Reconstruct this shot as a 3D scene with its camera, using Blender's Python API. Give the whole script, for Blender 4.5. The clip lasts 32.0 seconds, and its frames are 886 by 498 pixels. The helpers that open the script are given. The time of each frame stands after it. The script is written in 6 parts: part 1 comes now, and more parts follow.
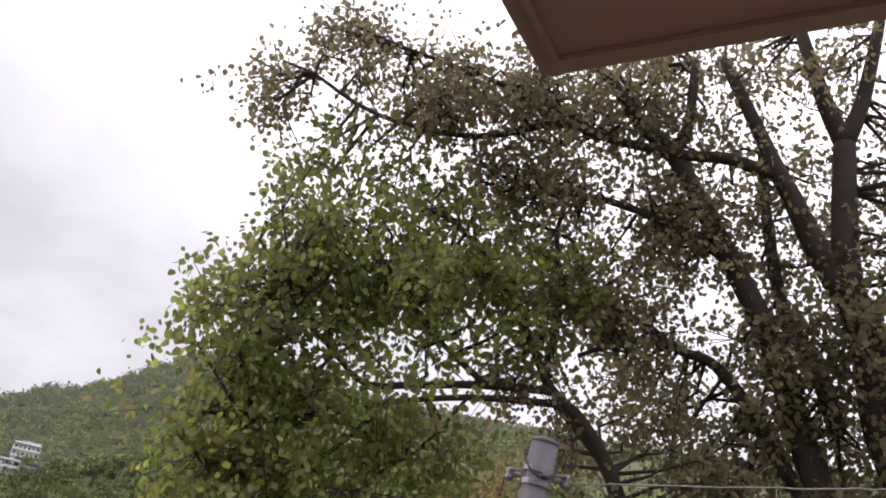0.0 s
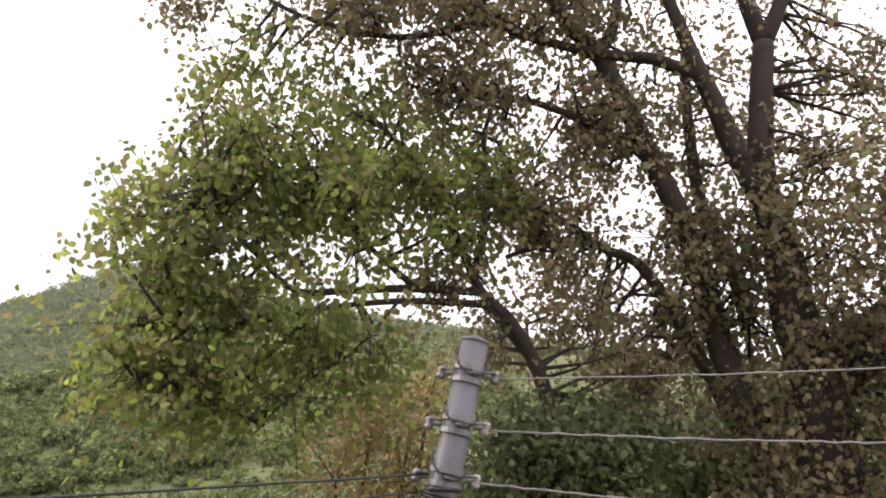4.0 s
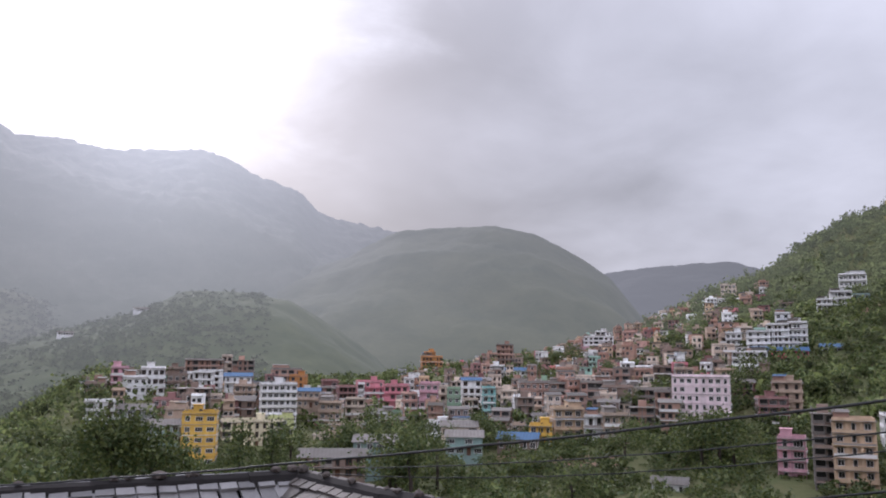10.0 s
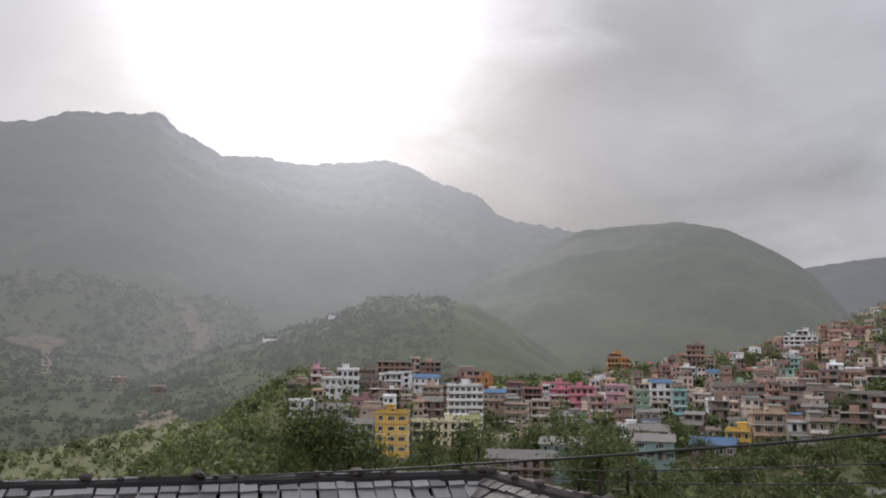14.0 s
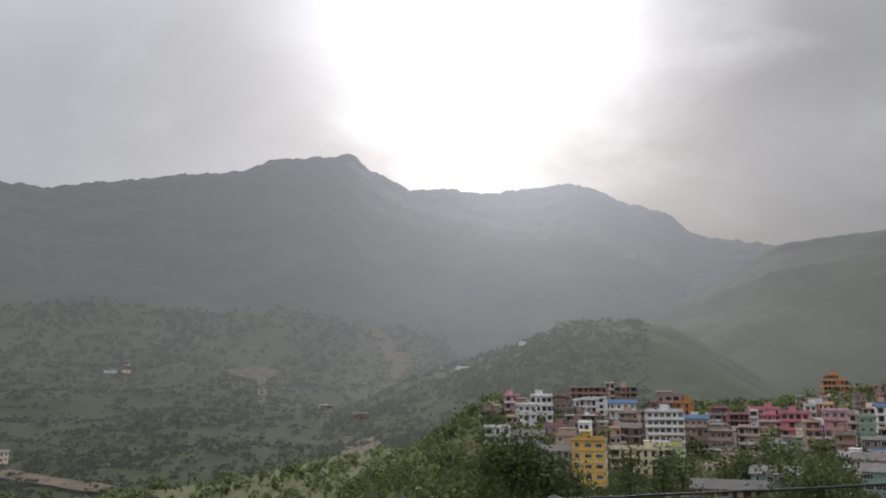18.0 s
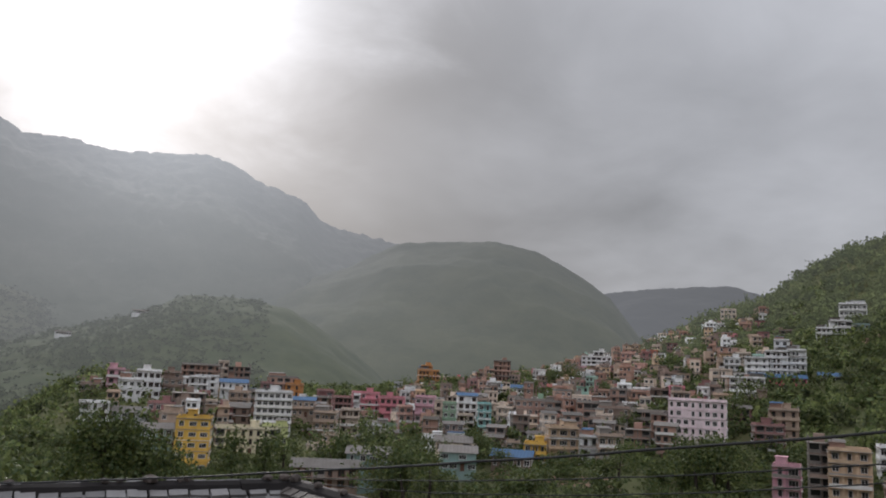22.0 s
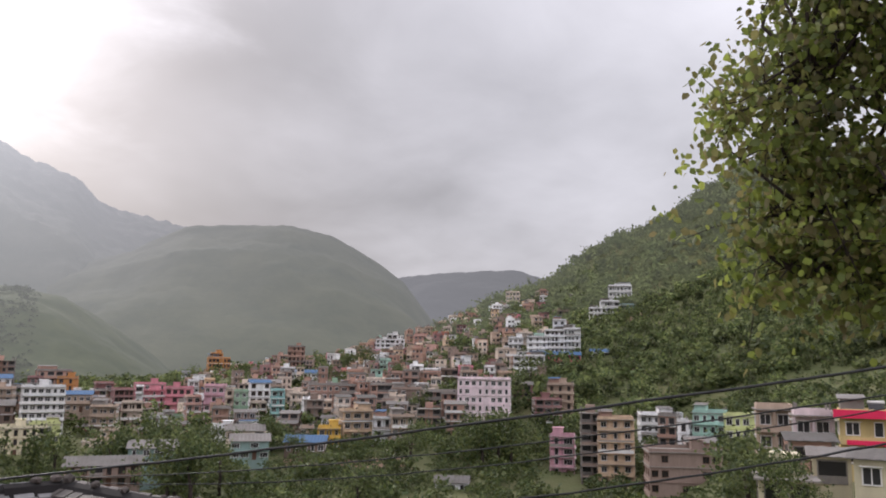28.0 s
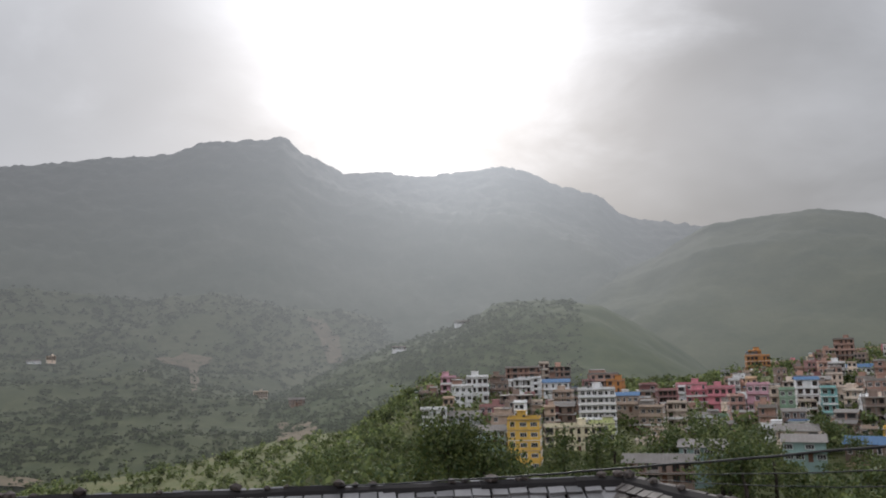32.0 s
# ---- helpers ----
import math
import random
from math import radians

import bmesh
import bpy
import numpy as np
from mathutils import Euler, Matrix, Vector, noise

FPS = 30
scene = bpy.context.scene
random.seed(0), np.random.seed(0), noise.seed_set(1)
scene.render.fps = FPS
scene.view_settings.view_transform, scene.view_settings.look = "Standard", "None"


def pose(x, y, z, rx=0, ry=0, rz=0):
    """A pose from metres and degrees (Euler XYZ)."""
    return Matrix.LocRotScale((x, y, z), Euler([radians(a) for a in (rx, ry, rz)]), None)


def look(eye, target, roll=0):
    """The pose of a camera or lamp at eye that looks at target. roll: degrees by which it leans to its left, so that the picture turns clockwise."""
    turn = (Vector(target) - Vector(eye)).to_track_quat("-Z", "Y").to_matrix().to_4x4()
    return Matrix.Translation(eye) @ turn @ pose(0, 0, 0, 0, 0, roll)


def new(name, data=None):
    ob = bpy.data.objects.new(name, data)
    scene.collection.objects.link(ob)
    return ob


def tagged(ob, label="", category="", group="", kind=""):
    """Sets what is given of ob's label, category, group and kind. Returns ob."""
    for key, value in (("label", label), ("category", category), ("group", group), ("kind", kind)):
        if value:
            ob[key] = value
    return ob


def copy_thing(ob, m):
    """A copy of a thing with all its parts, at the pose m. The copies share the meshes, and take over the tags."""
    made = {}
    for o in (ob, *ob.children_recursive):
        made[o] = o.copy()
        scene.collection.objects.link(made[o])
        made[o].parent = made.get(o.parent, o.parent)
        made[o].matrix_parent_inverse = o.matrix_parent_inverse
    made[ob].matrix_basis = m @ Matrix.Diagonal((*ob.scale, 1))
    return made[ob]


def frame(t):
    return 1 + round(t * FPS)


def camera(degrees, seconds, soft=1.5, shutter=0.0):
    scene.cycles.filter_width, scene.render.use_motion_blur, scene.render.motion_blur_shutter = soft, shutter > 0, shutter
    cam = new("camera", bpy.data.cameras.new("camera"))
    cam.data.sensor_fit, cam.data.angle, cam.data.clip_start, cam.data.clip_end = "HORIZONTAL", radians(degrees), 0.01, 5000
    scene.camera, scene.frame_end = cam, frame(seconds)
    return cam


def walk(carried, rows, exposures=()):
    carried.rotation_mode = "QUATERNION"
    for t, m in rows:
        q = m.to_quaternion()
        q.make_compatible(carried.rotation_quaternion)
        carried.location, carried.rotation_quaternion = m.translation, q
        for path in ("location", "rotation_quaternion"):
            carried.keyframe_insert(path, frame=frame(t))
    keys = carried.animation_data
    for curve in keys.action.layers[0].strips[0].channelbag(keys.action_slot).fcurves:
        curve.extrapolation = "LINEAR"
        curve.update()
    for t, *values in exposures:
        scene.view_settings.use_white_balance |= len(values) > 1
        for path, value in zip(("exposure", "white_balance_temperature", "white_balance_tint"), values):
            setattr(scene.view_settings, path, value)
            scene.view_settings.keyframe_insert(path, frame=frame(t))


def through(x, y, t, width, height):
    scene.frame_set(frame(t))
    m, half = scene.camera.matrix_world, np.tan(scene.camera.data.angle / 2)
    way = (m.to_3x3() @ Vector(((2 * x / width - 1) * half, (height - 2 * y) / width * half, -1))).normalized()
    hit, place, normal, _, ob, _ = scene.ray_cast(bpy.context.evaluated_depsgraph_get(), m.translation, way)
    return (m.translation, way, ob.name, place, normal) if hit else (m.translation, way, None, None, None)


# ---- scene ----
EYE = Vector((0, 0, 7))


def view(az, el, lean):
    """The camera on the terrace, turned az degrees clockwise from +y and el degrees up."""
    a, e = radians(az), radians(el)
    return look(EYE, EYE + Vector((math.sin(a) * math.cos(e), math.cos(a) * math.cos(e), math.sin(e))), lean)


cam = camera(58.36, 32.0, soft=1.9)
PATH = [
    (0, view(59.49, 25.07, 10.19)),
    (0.5, view(60.46, 20.93, 10.24)),
    (1, view(58.43, 17.07, 9.46)),
    (1.5, view(58.38, 15.27, 9.42)),
    (2, view(59.02, 15.22, 8.62)),
    (2.5, view(59.81, 16.14, 7.86)),
    (3, view(62.52, 17.22, 6.04)),
    (3.5, view(66.27, 19.21, 6.26)),
    (5.5, view(58.22, 15.84, 6.94)),
    (6, view(51.39, 14.48, 6.47)),
    (6.5, view(46.79, 13.32, 6.90)),
    (7, view(40.26, 12.65, 6.42)),
    (7.5, view(34.34, 10.84, 6.07)),
    (8, view(28.69, 8.32, 5.00)),
    (8.5, view(22.13, 7.31, 3.67)),
    (9, view(15.95, 6.71, 3.10)),
    (9.5, view(11.20, 7.62, 1.54)),
    (10, view(7.85, 8.22, 0.64)),
    (10.5, view(9.87, 8.53, 0.74)),
    (11, view(11.38, 9.04, 1.11)),
    (11.5, view(8.86, 8.97, 0.02)),
    (12, view(5.80, 8.39, 0.10)),
    (12.5, view(3.12, 8.42, -0.04)),
    (13, view(0.02, 8.88, 0.01)),
    (13.5, view(-3.10, 8.49, 0.80)),
    (14, view(-5.25, 8.20, 0.61)),
    (14.5, view(-6.79, 7.67, 0.47)),
    (16.5, view(-16.01, 8.15, 0.19)),
    (17, view(-18.24, 8.14, 0.06)),
    (17.5, view(-19.84, 8.41, -0.48)),
    (18, view(-18.83, 9.98, -0.10)),
    (18.5, view(-15.45, 10.51, 0.24)),
    (19, view(-12.92, 10.31, 0.69)),
    (19.5, view(-10.41, 10.33, 1.07)),
    (20, view(-7.51, 10.08, 1.36)),
    (20.5, view(-3.83, 9.52, 1.42)),
    (21, view(-2.08, 9.39, 1.68)),
    (21.5, view(0.75, 9.32, 2.24)),
    (22, view(7.72, 9.22, 2.86)),
    (22.5, view(11.67, 9.01, 2.88)),
    (23, view(15.13, 8.55, 2.77)),
    (23.5, view(18.35, 8.72, 2.92)),
    (24, view(22.02, 9.04, 2.31)),
    (24.5, view(24.36, 9.18, 2.39)),
    (25, view(25.99, 8.72, 2.10)),
    (25.5, view(27.31, 8.68, 1.67)),
    (27.5, view(25.34, 8.88, 0.78)),
    (28, view(22.63, 8.58, 0.92)),
    (28.5, view(19.70, 8.21, 0.71)),
    (29, view(14.67, 7.79, 0.55)),
    (29.5, view(10.90, 7.87, 0.46)),
    (30, view(5.69, 8.01, -0.11)),
    (30.5, view(0.61, 8.29, -0.80)),
    (31, view(-4.82, 8.31, -1.48)),
    (31.5, view(-8.59, 8.34, -2.05)),
    (32, view(-14.11, 8.71, -1.41)),
]
EXPOSURE = [(0, 1.05, 6500, 20), (1, 1.4, 6500, 19), (3, 1.6, 6600, 19), (5.5, 1.7, 6850, 18), (6.0, 1.65, 6850, 18), (6.5, 1.45, 6550, 18), (7, 1.2, 6050, 21), (7.5, 0.9, 6050, 24), (9, 0.93, 5950, 24), (10, 0.68, 6000, 21), (10.5, 0.64, 6150, 19), (11, 0.66, 6350, 17), (12, 0.66, 6400, 15), (13, 0.62, 6400, 15), (14, 0.45, 6400, 14), (16.5, 0.32, 6350, 13), (17, 0.3, 6350, 13), (18, 0.2, 6350, 13), (19, -0.05, 6350, 13), (21, 0.05, 6350, 13), (22, 0.14, 6350, 13), (23, 0.5, 6350, 14), (25, 0.62, 6450, 17), (28, 0.7, 6450, 18), (30, 0.7, 6450, 15), (31, 0.46, 6350, 13), (32, 0.35, 6350, 12)]
walk(cam, PATH, EXPOSURE)

# ---- light ----
SUN_AZ, SUN_EL = -16.0, 24.5


def heading(az, el):
    a, e = radians(az), radians(el)
    return Vector((math.sin(a) * math.cos(e), math.cos(a) * math.cos(e), math.sin(e)))


def make_world():
    world = bpy.data.worlds.new("overcast_sky")
    scene.world = world
    world.use_nodes = True
    nt = world.node_tree
    nt.nodes.clear()
    N, K = nt.nodes.new, nt.links.new

    def math_node(op, a, b=None, c=None, clamp=False):
        n = N("ShaderNodeMath")
        n.operation, n.use_clamp = op, clamp
        for i, v in enumerate((a, b, c)):
            if v is None:
                continue
            if isinstance(v, (int, float)):
                n.inputs[i].default_value = v
            else:
                K(v, n.inputs[i])
        return n.outputs[0]

    sky = N("ShaderNodeTexSky")
    sky.sky_type, sky.sun_disc = "NISHITA", False
    sky.sun_elevation, sky.sun_rotation = radians(SUN_EL), radians(SUN_AZ)
    sky.air_density, sky.dust_density = 1.5, 4.0
    tc = N("ShaderNodeTexCoord")
    # flatten the dome so that cloud banks stretch towards the horizon
    sep = N("ShaderNodeSeparateXYZ")
    K(tc.outputs["Generated"], sep.inputs[0])
    up = math_node("ADD", math_node("MAXIMUM", sep.outputs[2], 0.0), 0.30)
    comb = N("ShaderNodeCombineXYZ")
    K(math_node("DIVIDE", sep.outputs[0], up), comb.inputs[0])
    K(math_node("DIVIDE", sep.outputs[1], up), comb.inputs[1])
    comb.inputs[2].default_value = 3.7
    big, small = N("ShaderNodeTexNoise"), N("ShaderNodeTexNoise")
    for n, s, d, r in ((big, 0.95, 4.0, 0.5), (small, 3.2, 6.0, 0.55)):
        n.inputs["Scale"].default_value, n.inputs["Detail"].default_value, n.inputs["Roughness"].default_value = s, d, r
        n.inputs["Distortion"].default_value = 0.35
        K(comb.outputs[0], n.inputs["Vector"])
    cloud = math_node("ADD", math_node("MULTIPLY", big.outputs[0], 0.75), math_node("MULTIPLY", small.outputs[0], 0.25))
    cloud = math_node("MULTIPLY_ADD", cloud, 2.8, -0.9, True)
    # the thin place in the cloud where the sun stands
    dot = N("ShaderNodeVectorMath")
    dot.operation = "DOT_PRODUCT"
    K(tc.outputs["Generated"], dot.inputs[0])
    dot.inputs[1].default_value = heading(SUN_AZ, SUN_EL)
    # its light spreads far through the thinner cloud, in ragged banks
    ragged = math_node("ADD", math_node("MULTIPLY", big.outputs[0], 1.2), math_node("MULTIPLY_ADD", small.outputs[0], 1.4, -0.3))
    ragged = math_node("MAXIMUM", ragged, 0.65)
    away = math_node("MULTIPLY", math_node("ARCCOSINE", math_node("MINIMUM", dot.outputs["Value"], 0.99999)), ragged)
    away = math_node("MULTIPLY", away, math_node("MULTIPLY_ADD", math_node("MAXIMUM", math_node("ADD", sep.outputs[0], 0.1), 0.0), 1.3, 1.0))
    core = math_node("MULTIPLY", math_node("EXPONENT", math_node("MULTIPLY", away, -1 / radians(6.2))), 2.4)
    side = math_node("MAXIMUM", sep.outputs[0], 0.0)
    east = math_node("MULTIPLY_ADD", math_node("MULTIPLY_ADD", side, 0.32, 0.05), side, 0.125)
    west = math_node("MULTIPLY", math_node("MAXIMUM", math_node("SUBTRACT", math_node("MULTIPLY", sep.outputs[0], -1.0), 0.35), 0.0), 0.3)
    level = math_node("MULTIPLY_ADD", cloud, 0.25, math_node("ADD", east, west))
    level = math_node("ADD", level, core)
    # an overcast dome is brightest overhead
    dome = N("ShaderNodeMapRange")
    dome.interpolation_type = "SMOOTHSTEP"
    dome.inputs["From Min"].default_value, dome.inputs["From Max"].default_value = 0.30, 0.95
    dome.inputs["To Min"].default_value, dome.inputs["To Max"].default_value = 1.0, 3.3
    K(sep.outputs[2], dome.inputs["Value"])
    level = math_node("MULTIPLY", level, dome.outputs[0])
    # added fill: the unseen sky behind the terrace is brightened to light the facades
    level = math_node("ADD", level, math_node("MULTIPLY", math_node("MAXIMUM", math_node("MULTIPLY", sep.outputs[1], -1.0), 0.0), 0.55))
    tint = N("ShaderNodeVectorMath")
    tint.operation = "SCALE"
    tint.inputs[0].default_value = (0.955, 0.983, 1.03)
    K(level, tint.inputs["Scale"])
    clear = N("ShaderNodeVectorMath")
    clear.operation = "MULTIPLY_ADD"
    K(sky.outputs[0], clear.inputs[0])
    clear.inputs[1].default_value = (0.004, 0.004, 0.004)
    K(tint.outputs[0], clear.inputs[2])
    bg, out = N("ShaderNodeBackground"), N("ShaderNodeOutputWorld")
    bg.inputs[1].default_value = 1.0
    K(clear.outputs[0], bg.inputs[0])
    K(bg.outputs[0], out.inputs[0])


make_world()
sun = new("sun", bpy.data.lights.new("sun", "SUN"))
sun.data.energy, sun.data.angle, sun.data.color = 1.05, radians(14), (1.0, 0.95, 0.88)
sun.matrix_world = look(heading(SUN_AZ, SUN_EL) * 50, (0, 0, 0))


# ---- materials ----
def mat(name, a, b, rough=0.85, scale=1.0, fine=12.0, bump=0.15, jitter=0.0, metal=0.0, island=0.0, coords="Object", spec=0.3, run=0.0):
    """A surface of two base colours mixed by stains at one scale and grain at another; jitter varies it from object to object."""
    m = bpy.data.materials.new(name)
    m.use_nodes = True
    nt = m.node_tree
    N, K = nt.nodes.new, nt.links.new
    p = nt.nodes["Principled BSDF"]
    tc = N("ShaderNodeTexCoord")
    n1, n2 = N("ShaderNodeTexNoise"), N("ShaderNodeTexNoise")
    source = tc.outputs[coords]
    if run:
        mp = N("ShaderNodeMapping")
        mp.inputs["Scale"].default_value = (1.0, 1.0, run)
        K(source, mp.inputs["Vector"])
        source = mp.outputs[0]
    for n, s, d in ((n1, scale, 5), (n2, scale * fine, 4)):
        K(source, n.inputs["Vector"])
        n.inputs["Scale"].default_value, n.inputs["Detail"].default_value, n.inputs["Roughness"].default_value = s, d, 0.6
    add = N("ShaderNodeMath")
    add.operation = "MULTIPLY_ADD"
    add.inputs[1].default_value = 0.4
    K(n2.outputs[0], add.inputs[0])
    sub = N("ShaderNodeMath")
    sub.operation = "MULTIPLY_ADD"
    sub.inputs[1].default_value, sub.inputs[2].default_value = 1.4, -0.42
    K(n1.outputs[0], sub.inputs[0])
    K(sub.outputs[0], add.inputs[2])
    add.use_clamp = True
    mix = N("ShaderNodeMix")
    mix.data_type = "RGBA"
    mix.inputs[6].default_value, mix.inputs[7].default_value = (*a, 1), (*b, 1)
    K(add.outputs[0], mix.inputs[0])
    colour = mix.outputs[2]
    if jitter or island:
        src = N("ShaderNodeObjectInfo").outputs["Random"] if jitter else N("ShaderNodeNewGeometry").outputs["Random Per Island"]
        amount = jitter or island
        r = N("ShaderNodeMapRange")
        r.inputs["To Min"].default_value, r.inputs["To Max"].default_value = 1 - amount, 1 + amount
        K(src, r.inputs["Value"])
        hsv = N("ShaderNodeHueSaturation")
        K(r.outputs[0], hsv.inputs["Value"])
        K(colour, hsv.inputs["Color"])
        colour = hsv.outputs[0]
    K(colour, p.inputs["Base Color"])
    p.inputs["Roughness"].default_value, p.inputs["Metallic"].default_value = rough, metal
    p.inputs["Specular IOR Level"].default_value = spec
    if bump:
        bp = N("ShaderNodeBump")
        bp.inputs["Strength"].default_value, bp.inputs["Distance"].default_value = bump, 0.3 / max(scale * fine, 0.01)
        K(add.outputs[0], bp.inputs["Height"])
        K(bp.outputs[0], p.inputs["Normal"])
    return m


# heading and height where the painted haze glow peaks
HAZE_AZ, HAZE_EL = -12.0, 19.0


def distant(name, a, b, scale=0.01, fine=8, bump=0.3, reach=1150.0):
    """A far surface with haze painted in: distance dims its base colour and adds glow, brightest round HAZE_AZ."""
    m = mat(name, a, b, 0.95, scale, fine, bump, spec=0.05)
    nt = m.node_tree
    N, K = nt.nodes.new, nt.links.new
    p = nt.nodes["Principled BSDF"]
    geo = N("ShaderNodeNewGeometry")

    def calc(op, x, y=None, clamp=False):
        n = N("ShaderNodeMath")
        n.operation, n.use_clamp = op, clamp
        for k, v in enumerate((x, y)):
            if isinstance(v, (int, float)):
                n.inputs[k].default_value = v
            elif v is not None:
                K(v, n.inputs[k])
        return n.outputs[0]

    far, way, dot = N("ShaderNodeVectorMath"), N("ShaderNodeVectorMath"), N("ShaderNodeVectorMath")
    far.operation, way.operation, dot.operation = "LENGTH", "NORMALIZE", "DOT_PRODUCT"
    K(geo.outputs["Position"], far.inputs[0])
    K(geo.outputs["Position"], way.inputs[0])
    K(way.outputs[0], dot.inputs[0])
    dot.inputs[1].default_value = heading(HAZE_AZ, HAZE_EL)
    # haze put into the colour: base dims and emission grows past 260 m
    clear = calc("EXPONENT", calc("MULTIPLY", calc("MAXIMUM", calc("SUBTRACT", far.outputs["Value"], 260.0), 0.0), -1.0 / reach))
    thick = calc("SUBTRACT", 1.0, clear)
    # sunlit shaft in the haze, painted as extra emission round one heading
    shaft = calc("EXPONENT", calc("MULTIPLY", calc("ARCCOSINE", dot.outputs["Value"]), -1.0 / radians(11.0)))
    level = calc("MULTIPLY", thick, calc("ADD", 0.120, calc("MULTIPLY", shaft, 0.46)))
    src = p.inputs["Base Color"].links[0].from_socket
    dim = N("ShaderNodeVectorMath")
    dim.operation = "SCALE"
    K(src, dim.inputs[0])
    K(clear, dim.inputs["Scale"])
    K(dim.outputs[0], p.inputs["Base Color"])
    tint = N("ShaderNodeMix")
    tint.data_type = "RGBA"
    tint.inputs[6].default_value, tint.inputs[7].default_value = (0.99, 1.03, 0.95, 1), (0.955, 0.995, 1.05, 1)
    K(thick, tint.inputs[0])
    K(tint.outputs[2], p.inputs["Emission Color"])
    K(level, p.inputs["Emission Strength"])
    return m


def leaf_mat(name, stops, through=0.35, rough=0.55, patch=0.35, vary=0.3, detail=2.0):
    """Foliage: each leaf or tuft takes its own tone from the stops, and lets some light through."""
    m = bpy.data.materials.new(name)
    m.use_nodes = True
    nt = m.node_tree
    N, K = nt.nodes.new, nt.links.new
    p, out = nt.nodes["Principled BSDF"], nt.nodes["Material Output"]
    geo, ramp = N("ShaderNodeNewGeometry"), N("ShaderNodeValToRGB")
    K(geo.outputs["Random Per Island"], ramp.inputs[0])
    el = ramp.color_ramp.elements
    while len(el) < len(stops):
        el.new(0.5)
    for i, c in enumerate(stops):
        el[i].position, el[i].color = i / (len(stops) - 1), (*c, 1)
    tc, n = N("ShaderNodeTexCoord"), N("ShaderNodeTexNoise")
    n.inputs["Scale"].default_value, n.inputs["Detail"].default_value = patch, detail
    K(tc.outputs["Object"], n.inputs["Vector"])
    r = N("ShaderNodeMapRange")
    r.inputs["From Min"].default_value, r.inputs["From Max"].default_value = 0.3, 0.7
    r.inputs["To Min"].default_value, r.inputs["To Max"].default_value = 1 - vary, 1 + vary
    K(n.outputs[0], r.inputs["Value"])
    hsv = N("ShaderNodeHueSaturation")
    K(r.outputs[0], hsv.inputs["Value"])
    K(ramp.outputs[0], hsv.inputs["Color"])
    K(hsv.outputs[0], p.inputs["Base Color"])
    p.inputs["Roughness"].default_value, p.inputs["Specular IOR Level"].default_value = rough, 0.3
    tr, mx = N("ShaderNodeBsdfTranslucent"), N("ShaderNodeMixShader")
    K(hsv.outputs[0], tr.inputs[0])
    mx.inputs[0].default_value = through
    K(p.outputs[0], mx.inputs[1])
    K(tr.outputs[0], mx.inputs[2])
    K(mx.outputs[0], out.inputs[0])
    return m


def wall_paint(name, c, worn=0.46):
    grey = sum(c) / 3
    c = tuple(min(0.84, 1.08 * v + 0.13 * grey + 0.015) for v in c)
    return mat("plaster_" + name, c, (c[0] * worn + 0.03, c[1] * worn + 0.022, c[2] * worn + 0.016), 0.9, 0.45, 7, 0.15, jitter=0.2, run=0.25)


WALL = {}
for n_, c_ in (("white", (0.70, 0.70, 0.70)), ("cream", (0.62, 0.50, 0.40)), ("pink", (0.58, 0.30, 0.36)), ("rose", (0.52, 0.17, 0.21)),
               ("salmon", (0.55, 0.31, 0.25)), ("crimson", (0.50, 0.06, 0.10)), ("vermilion", (0.52, 0.13, 0.07)), ("orange", (0.50, 0.20, 0.04)),
               ("yellow", (0.62, 0.36, 0.03)), ("paleyellow", (0.66, 0.50, 0.20)), ("buff", (0.58, 0.51, 0.34)), ("blush", (0.66, 0.52, 0.55)), ("lime", (0.52, 0.56, 0.22)), ("green", (0.20, 0.33, 0.22)), ("mint", (0.30, 0.50, 0.42)),
               ("aqua", (0.20, 0.44, 0.42)), ("teal", (0.19, 0.29, 0.265)), ("lilac", (0.55, 0.44, 0.52)), ("peach", (0.55, 0.38, 0.24)),
               ("tan", (0.40, 0.29, 0.215)), ("brown", (0.23, 0.158, 0.125)), ("maroon", (0.27, 0.12, 0.115)), ("grey", (0.38, 0.39, 0.40))):
    WALL[n_] = wall_paint(n_, c_)
WALL["brick"] = mat("raw_brick", (0.42, 0.255, 0.195), (0.26, 0.165, 0.135), 0.95, 0.5, 10, 0.3, jitter=0.22, run=0.5)
CONCRETE = mat("weathered_concrete", (0.29, 0.26, 0.235), (0.16, 0.142, 0.13), 0.92, 0.5, 10, 0.2, jitter=0.2)
TIN = mat("weathered_tin", (0.185, 0.175, 0.165), (0.105, 0.09, 0.08), 0.88, 0.35, 8, 0.1, jitter=0.3, spec=0.15)
TIN_BLUE = mat("blue_painted_tin", (0.055, 0.115, 0.21), (0.045, 0.085, 0.15), 0.92, 0.3, 10, 0.1, jitter=0.1)
TIN_RED = mat("red_painted_tin", (0.40, 0.06, 0.05), (0.25, 0.05, 0.05), 0.55, 0.3, 10, 0.1, jitter=0.1)
RED_BAND = mat("bright_red_fascia_paint", (0.74, 0.025, 0.10), (0.58, 0.025, 0.08), 0.6, 0.5, 8, 0.05)
FRAME_WHITE = mat("white_window_paint", (0.68, 0.66, 0.64), (0.5, 0.48, 0.46), 0.7, 1, 8, 0.0, jitter=0.1)
FRAME_WOOD = mat("dark_window_wood", (0.12, 0.06, 0.035), (0.08, 0.04, 0.03), 0.7, 1, 8, 0.0, jitter=0.1)
